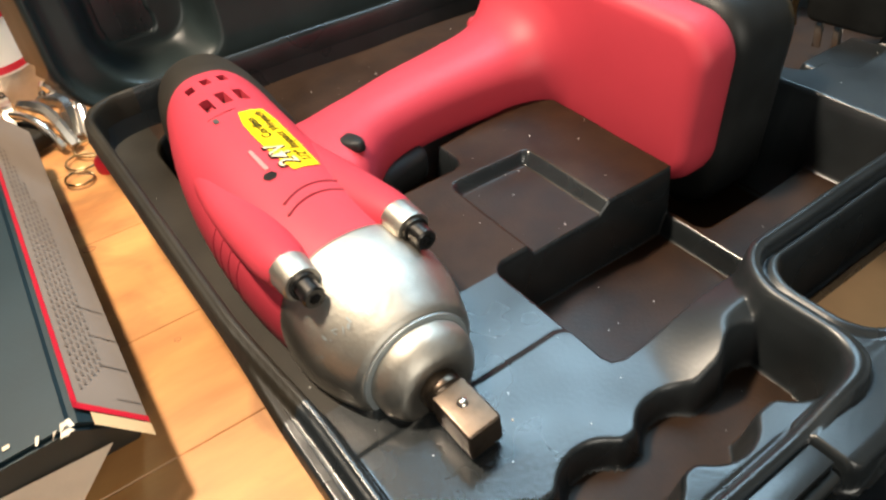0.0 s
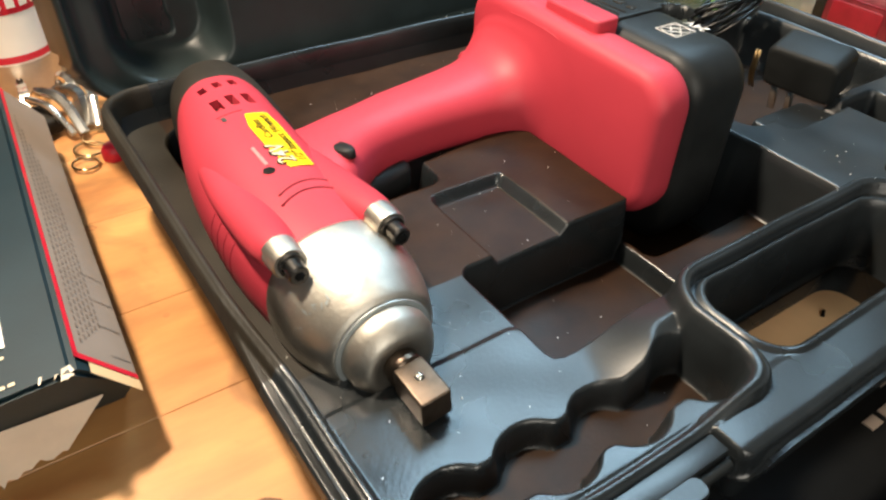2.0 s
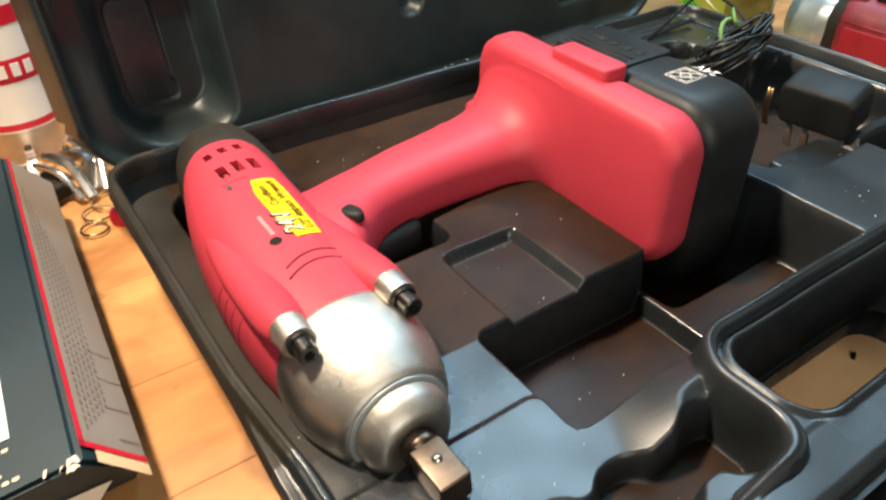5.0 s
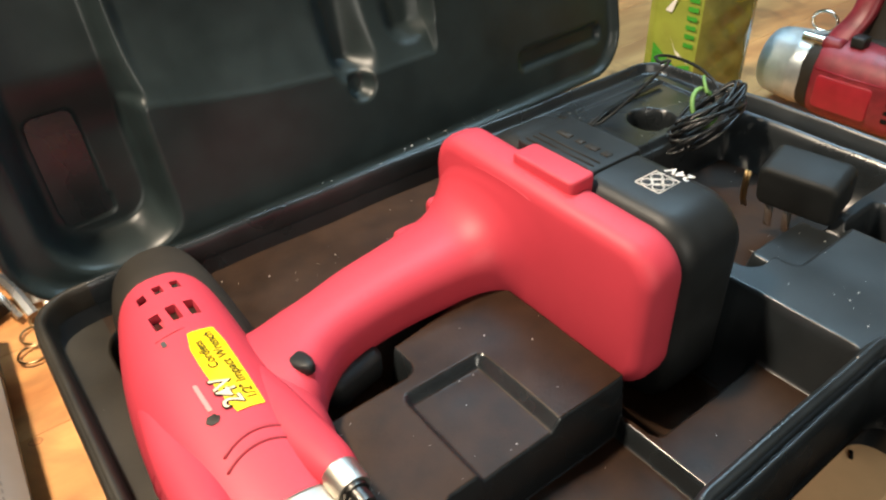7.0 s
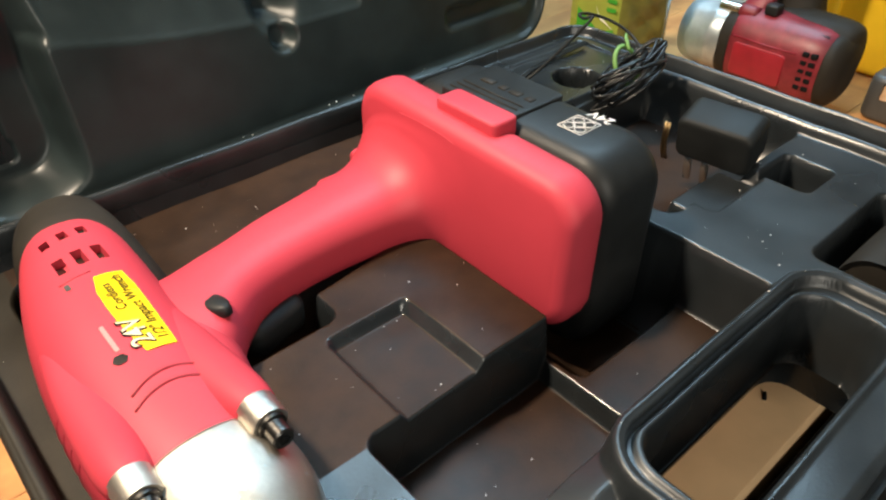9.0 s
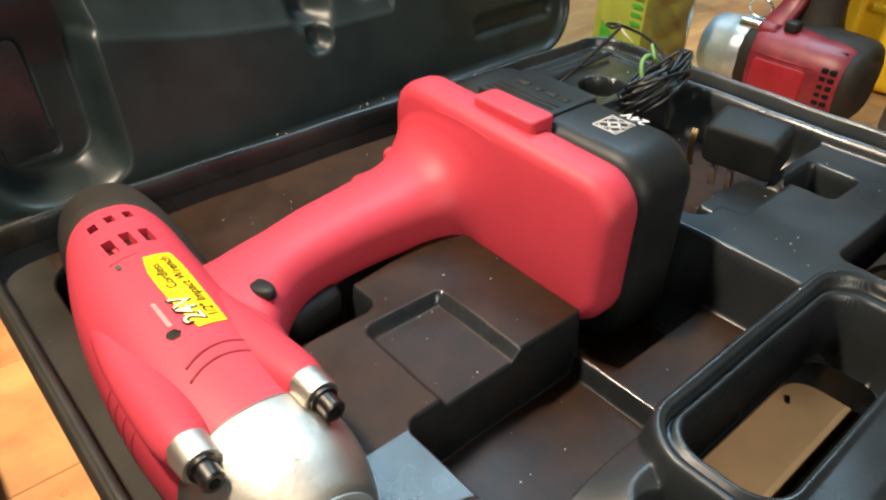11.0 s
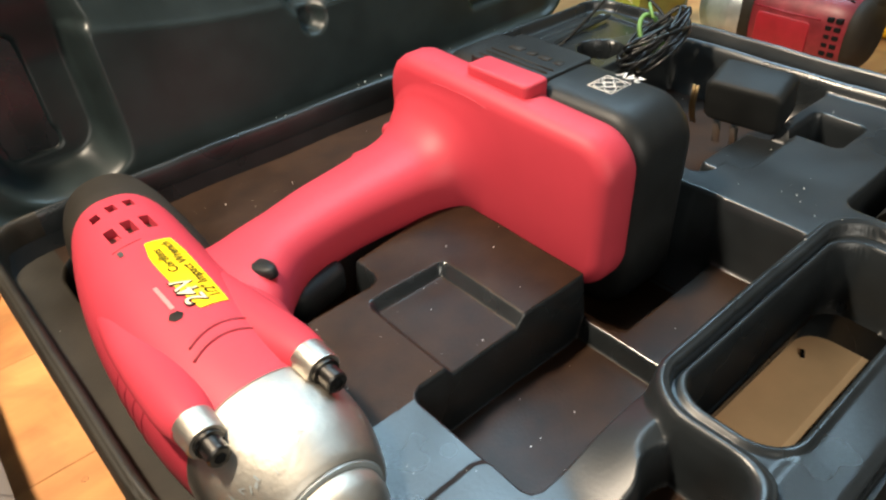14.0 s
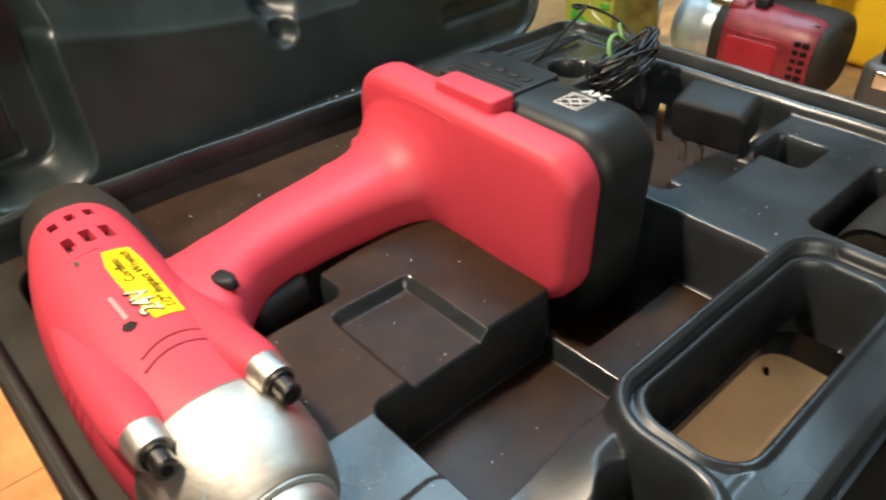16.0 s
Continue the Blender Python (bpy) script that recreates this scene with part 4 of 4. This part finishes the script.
can = thing("food_can", "white and red labelled can with bare metal foot", "can", (0.036, 0.706, 0))
flat(part("can_body", loft([(0, 0, 0, 0.0360, 0.0360, 2), (0.002, 0, 0, 0.0385, 0.0385, 2), (0.004, 0, 0, 0.0370, 0.0370, 2), (0.148, 0, 0, 0.0370, 0.0370, 2), (0.150, 0, 0, 0.0380, 0.0380, 2)], "z", 48), ALU, can, "bare tinned metal"), 30)
flat(part("paper_label", loft([(0.034, 0, 0, 0.0374, 0.0374, 2), (0.144, 0, 0, 0.0374, 0.0374, 2)], "z", 48, False), CANWHITE, can, "white paper label"))
for z0, z1 in ((0.036, 0.042), (0.078, 0.098), (0.125, 0.140)):
    flat(part("label_band", loft([(z0, 0, 0, 0.0377, 0.0377, 2), (z1, 0, 0, 0.0377, 0.0377, 2)], "z", 48, False), PINKRED, can, "red printed band"))
for k in range(8):
    a = radians(200 + 17 * k)
    bm = box(-0.0035, 0.0035, -0.0004, 0.0004, 0.083, 0.094, 0)
    flat(part("print_bar", turn_bm(bm, Matrix.Translation((0.0381 * math.cos(a), 0.0381 * math.sin(a), 0)) @ pose(0, 0, 0, 0, 0, math.degrees(a) + 90)), CANWHITE, can))

# pliers-like bundle of chromed handles beside the can
bundle = thing("chrome_clamps", "tangle of chromed spring clamps lying on the table", "clamp", (0.06, 0.62, 0))
rng = random.Random(8)
for k in range(9):
    x0, y0 = 0.026 + 0.0072 * k, 0.645 + rng.uniform(-0.018, 0.012)
    x1, y1 = x0 + rng.uniform(-0.018, 0.030), 0.590 + rng.uniform(-0.020, 0.022)
    lift = 0.004 * (k % 3) + rng.uniform(0, 0.006)
    pts = [(x0, y0, 0.010 + lift), ((x0 * 2 + x1) / 3 + rng.uniform(-0.006, 0.010), (y0 * 2 + y1) / 3, 0.022 + lift), ((x0 + x1 * 2) / 3 + rng.uniform(-0.004, 0.010), (y0 + y1 * 2) / 3, 0.020 + lift), (x1, y1, 0.006)]
    pts = [tuple(Vector(p) - Vector((0.06, 0.62, 0))) for p in pts]
    arm = flat(part("clamp_arm", tube(smooth_sections(pts, 5), (0.0032, 0.0052, 0.0044)[k % 3], (10, 4, 6)[k % 3]), CHROME, bundle))
    if k % 3 == 1:
        part("rivet", loft([(pts[1][2] + 0.003, pts[1][0], pts[1][1], 0.0030, 0.0030, 2), (pts[1][2] + 0.0065, pts[1][0], pts[1][1], 0.0022, 0.0022, 2)], "z", 14), STEEL, arm)
part("clamp_jaw", turn_bm(rounded_block(-0.028, 0.010, -0.014, 0.020, 0.004, 0.018, 0.006, 0.003, "z", 4), pose(-0.022, -0.022, 0, 0, 0, 25)), RUBBER, bundle, "dark clamp jaw")
for cx, cy, r in ((0.0, -0.070, 0.012), (-0.008, -0.092, 0.010), (0.012, -0.055, 0.014)):
    part("wire_ring", tube([(cx + r * math.cos(a * 0.33), cy + r * math.sin(a * 0.33), 0.002 + 0.002 * math.sin(a * 0.16)) for a in range(20)], 0.0010, 6), BRASS, bundle, "loop of tarnished wire")
knob = thing("red_cap", "small glossy red plastic cap beside the case", "cap", (0.0745, 0.532, 0))
knob.scale = (0.8, 0.8, 0.8)
part("cap_body", loft(smooth_sections([(0, 0, 0, 0.011, 0.011, 2), (0.009, 0, 0, 0.0115, 0.0115, 2), (0.015, 0, 0, 0.008, 0.008, 2), (0.017, 0, 0, 0.003, 0.003, 2)], 4), "z", 28), PINKRED, knob)

# ---- things beyond the case ----
old = thing("old_impact_wrench", "worn red and black corded wrench with grey nose on the table", "power tool", (0.823, 0.337, 0.004))
old.scale = (0.76, 0.76, 0.76)
ox, oz = 0.0, 0.056
part("old_housing", loft(smooth_sections([(0.055, ox, oz, 0.046, 0.050, 2.6), (0.03, ox, oz, 0.050, 0.054, 2.6), (-0.055, ox, oz, 0.049, 0.053, 2.6), (-0.084, ox, oz, 0.043, 0.046, 2.6)], 5), "y", 48), REDOLD, old, "scuffed red housing")
part("old_tail", loft(smooth_sections([(-0.078, ox, oz, 0.046, 0.049, 2.5), (-0.088, ox, oz, 0.045, 0.047, 2.4), (-0.096, ox, oz, 0.036, 0.038, 2.2), (-0.1005, ox, oz, 0.022, 0.024, 2.1), (-0.1015, ox, oz, 0.004, 0.004, 2.0)], 5), "y", 40), RUBBER, old, "black tail cap")
part("old_collar", loft(smooth_sections([(0.050, ox, oz, 0.050, 0.052, 2.3), (0.068, ox, oz, 0.047, 0.050, 2.2)], 4), "y", 40), RUBBER, old)
flat(part("old_nose", loft(smooth_sections([(0.064, ox, oz, 0.047, 0.049, 2.1), (0.082, ox, oz, 0.050, 0.051, 2), (0.092, ox, oz, 0.049, 0.050, 2), (0.128, ox, oz, 0.044, 0.045, 2), (0.136, ox, oz, 0.034, 0.035, 2)], 4), "y", 40), GREY, old, "grey metal nose"), 40)
part("old_lug", loft(smooth_sections([(0.03, -0.02, oz + 0.048, 0.010, 0.009, 2), (0.052, -0.02, oz + 0.048, 0.010, 0.010, 2), (0.056, -0.02, oz + 0.048, 0.007, 0.007, 2)], 3), "y", 24), REDOLD, old)
flat(part("old_screw", loft([(0.055, -0.02, oz + 0.048, 0.008, 0.008, 2), (0.085, -0.02, oz + 0.048, 0.0075, 0.0075, 2)], "y", 24), CHROME, old), 30)
part("old_switch", box(-0.026, -0.006, 0.004, 0.022, oz + 0.052, oz + 0.066, 0.003), BLACK, old)
part("old_shoulder", loft(smooth_sections([(-0.096, 0.016, oz + 0.014, 0.026, 0.028, 2.3), (-0.084, 0.016, oz + 0.020, 0.037, 0.037, 2.3), (-0.03, 0.017, oz + 0.024, 0.038, 0.036, 2.3), (0.018, 0.024, oz + 0.026, 0.030, 0.030, 2.3)], 5), "y", 36), RUBBER, old, "black rubber-covered back of the housing")
part("old_grip", loft(smooth_sections([(oz + 0.03, 0.040, 0.000, 0.036, 0.040, 2.4), (oz + 0.06, 0.044, 0.004, 0.029, 0.031, 2.3), (oz + 0.10, 0.050, 0.006, 0.026, 0.027, 2.3), (oz + 0.19, 0.066, 0.006, 0.027, 0.028, 2.3)], 5), "z", 32), RUBBER, old, "black rubber grip")
part("old_guard", loft(smooth_sections([(oz + 0.040, -0.006, 0.040, 0.015, 0.020, 2.6), (oz + 0.058, 0.002, 0.042, 0.013, 0.018, 2.6), (oz + 0.085, 0.020, 0.034, 0.012, 0.016, 2.6), (oz + 0.13, 0.034, 0.034, 0.012, 0.017, 2.6), (oz + 0.19, 0.048, 0.034, 0.013, 0.018, 2.6)], 5), "z", 24), REDOLD, old, "red front strap of the grip")
part("old_seam", tube([(-0.0475, 0.045, oz + 0.022), (-0.0495, 0.0, oz + 0.022), (-0.0475, -0.045, oz + 0.022)], 0.0012, 6), DARKRED, old)
flat(part("old_panel", rounded_block(-0.0512, -0.040, -0.034, 0.040, oz - 0.028, oz + 0.016, 0.006, 0.0012, "x", 5), REDPANEL, old, "bright red raised panel"))
# solid black blocks stand for the shade inside the vent openings
for k in range(5):
    flat(part("old_vent", box(-0.028 + 0.006 * k, -0.0245 + 0.006 * k, -0.072, -0.060, oz + 0.038, oz + 0.0475, 0.0008, 1), INK_AND_SHADE, old))
for i in range(2):
    for j in range(5):
        flat(part("old_vent", box(-0.0492, -0.040, -0.057 - 0.011 * i - 0.0040, -0.057 - 0.011 * i + 0.0040, oz + 0.022 - 0.011 * j, oz + 0.028 - 0.011 * j, 0.0008, 1), INK_AND_SHADE, old))
ring_pts = [(0.02 + 0.0, 0.082 + 0.018 * math.cos(a * 0.4), oz + 0.060 + 0.014 * math.sin(a * 0.4)) for a in range(17)]
part("steel_ring", tube(ring_pts, 0.0022, 8), CHROME, old, "steel hanging ring")

packet = thing("snack_packet", "crumpled green and clear olive plastic packet standing on the table", "packet", (0.715, 0.468, 0))
side, deep = Vector((0.755, -0.656, 0)), Vector((0.656, 0.755, 0))


def packet_panel(corners, wrinkle, seed, n=22, m=30, height=0.20):
    """One face of the packet over a bent base line, pinched towards the top and crumpled."""
    lengths = [0.0]
    for a, b in zip(corners, corners[1:]):
        lengths.append(lengths[-1] + math.hypot(b[0] - a[0], b[1] - a[1]))
    verts, faces = [], []
    for j in range(m + 1):
        z = height * j / m
        pinch = 1 - 0.75 * max(0.0, (z - 0.13) / (height - 0.13)) ** 1.5
        for i in range(n + 1):
            d = lengths[-1] * i / n
            u, v = float(np.interp(d, lengths, [c[0] for c in corners])), float(np.interp(d, lengths, [c[1] for c in corners]))
            fade = math.sin(math.pi * i / n) ** 0.5
            crease = abs(math.sin(38 * u + 21 * z + seed)) + 0.6 * abs(math.sin(90 * z - 52 * u + 2 * seed)) + 0.4 * math.sin(170 * (u + z))
            v = v * pinch - wrinkle * fade * (crease - 0.9)
            verts.append(side * u + deep * v + Vector((0, 0, z)))
    for j in range(m):
        for i in range(n):
            a = j * (n + 1) + i
            faces.append((a, a + 1, a + n + 2, a + n + 1))
    return verts, faces


part("printed_panel", packet_panel([(-0.050, 0.0), (-0.046, -0.008), (-0.010, -0.030), (-0.006, -0.031)], 0.0012, 1.0), LIME, packet, "lime green printed face")
part("film_panel", packet_panel([(-0.006, -0.031), (0.004, -0.030), (0.048, -0.010), (0.054, 0.0)], 0.0040, 2.0), FILM, packet, "wrinkled translucent olive film")
part("back_panel", packet_panel([(0.054, 0.0), (0.02, 0.03), (-0.03, 0.03), (-0.050, 0.0)], 0.002, 3.0), GREEN, packet)


def on_packet(s, z, lift=0.0012):
    """A point of the printed face: s from its outer edge (0) to the fold (1)."""
    return side * (-0.046 + 0.036 * s) + deep * (-0.008 - 0.022 * s - lift) + Vector((0, 0, z))


def packet_print(name, corners, material, lift, label=""):
    pts = [on_packet(u, z, lift) for u, z in corners]
    return part(name, (pts, [tuple(range(len(pts)))]), material, packet, label)


packet_print("green_print", [(0.02, 0.01), (0.98, 0.01), (0.98, 0.070), (0.60, 0.066), (0.02, 0.088)], GREEN, 0.0022, "dark green printed field")
packet_print("white_flash", [(0.42, 0.096), (0.56, 0.084), (0.95, 0.070), (0.60, 0.079)], CANWHITE, 0.0028, "white zigzag flash")
packet_print("white_flash", [(0.20, 0.122), (0.50, 0.140), (0.36, 0.120)], CANWHITE, 0.0028)
for k in range(7):
    packet_print("print_bar", [(0.74, 0.088 + 0.009 * k), (0.98, 0.087 + 0.009 * k), (0.98, 0.0915 + 0.009 * k), (0.74, 0.0925 + 0.009 * k)], GREEN, 0.0024)
crate = thing("yellow_case", "bright yellow plastic tool box standing behind the wrench", "tool box", (0.98, 0.22, 0))
part("crate_body", rounded_block(-0.03, 0.12, -0.17, 0.136, 0, 0.16, 0.012, 0.006, "z", 5), YPLASTIC, crate)
part("crate_rib", rounded_block(-0.036, -0.025, -0.165, 0.105, 0.088, 0.096, 0.004, 0.002, "z", 4), YPLASTIC, crate)
part("crate_post", rounded_block(-0.040, -0.020, 0.112, 0.140, 0, 0.16, 0.006, 0.003, "z", 4), YPLASTIC, crate)
bar2 = thing("spring_clamp", "yellow plastic spring clamp standing behind the wrench", "clamp", (0.905, 0.375, 0))
part("yellow_bar", rounded_block(-0.012, 0.012, -0.016, 0.016, 0, 0.24, 0.008, 0.004, "z", 5), YPLASTIC, bar2)
pack = thing("battery_pack", "dark grey battery pack with clear rim on the table", "battery", (0.872, 0.207, 0))
pack.scale = (0.8, 0.8, 0.8)
part("pack_body", rounded_block(-0.04, 0.05, -0.06, 0.05, 0, 0.058, 0.018, 0.008, "z", 6), TAG, pack)
part("pack_top", rounded_block(-0.03, 0.04, -0.05, 0.035, 0.05, 0.085, 0.014, 0.006, "z", 6), BLACK, pack)
part("pack_clip", rounded_block(-0.042, -0.034, 0.0, 0.03, 0.030, 0.052, 0.003, 0.002, "x", 4), CHROME, pack)

# ---- below the grip, beyond the table's edge ----
brown = thing("brown_carton", "plain brown cardboard carton standing below the table edge", "box", (0.42, 0.12, -0.75))
flat(part("carton_shell", box(-0.30, 0.30, -0.022, 0.10, 0, 0.705, 0.002), CARD, brown))
part("dark_spot", tube([(0.040, 0.006, 0.7056), (0.046, 0.009, 0.7056)], 0.0014, 6), INK_AND_SHADE, brown)
dark = thing("dark_carton", "black printed carton on the floor beside the brown carton", "box", (0.35, -0.10, -0.75))
flat(part("carton_shell", box(-0.5, 0.5, -0.25, 0.192, 0, 0.69, 0.003), SOOT, dark))
for k in range(5):
    flat(part("print_bar", box(0.10 + 0.012 * k, 0.108 + 0.012 * k, 0.168, 0.184, 0.6895, 0.691, 0), LABEL, dark))
for k in range(3):
    flat(part("print_bar", box(0.06 + 0.018 * k, 0.072 + 0.018 * k, 0.15, 0.158, 0.6895, 0.691, 0), LABEL, dark))
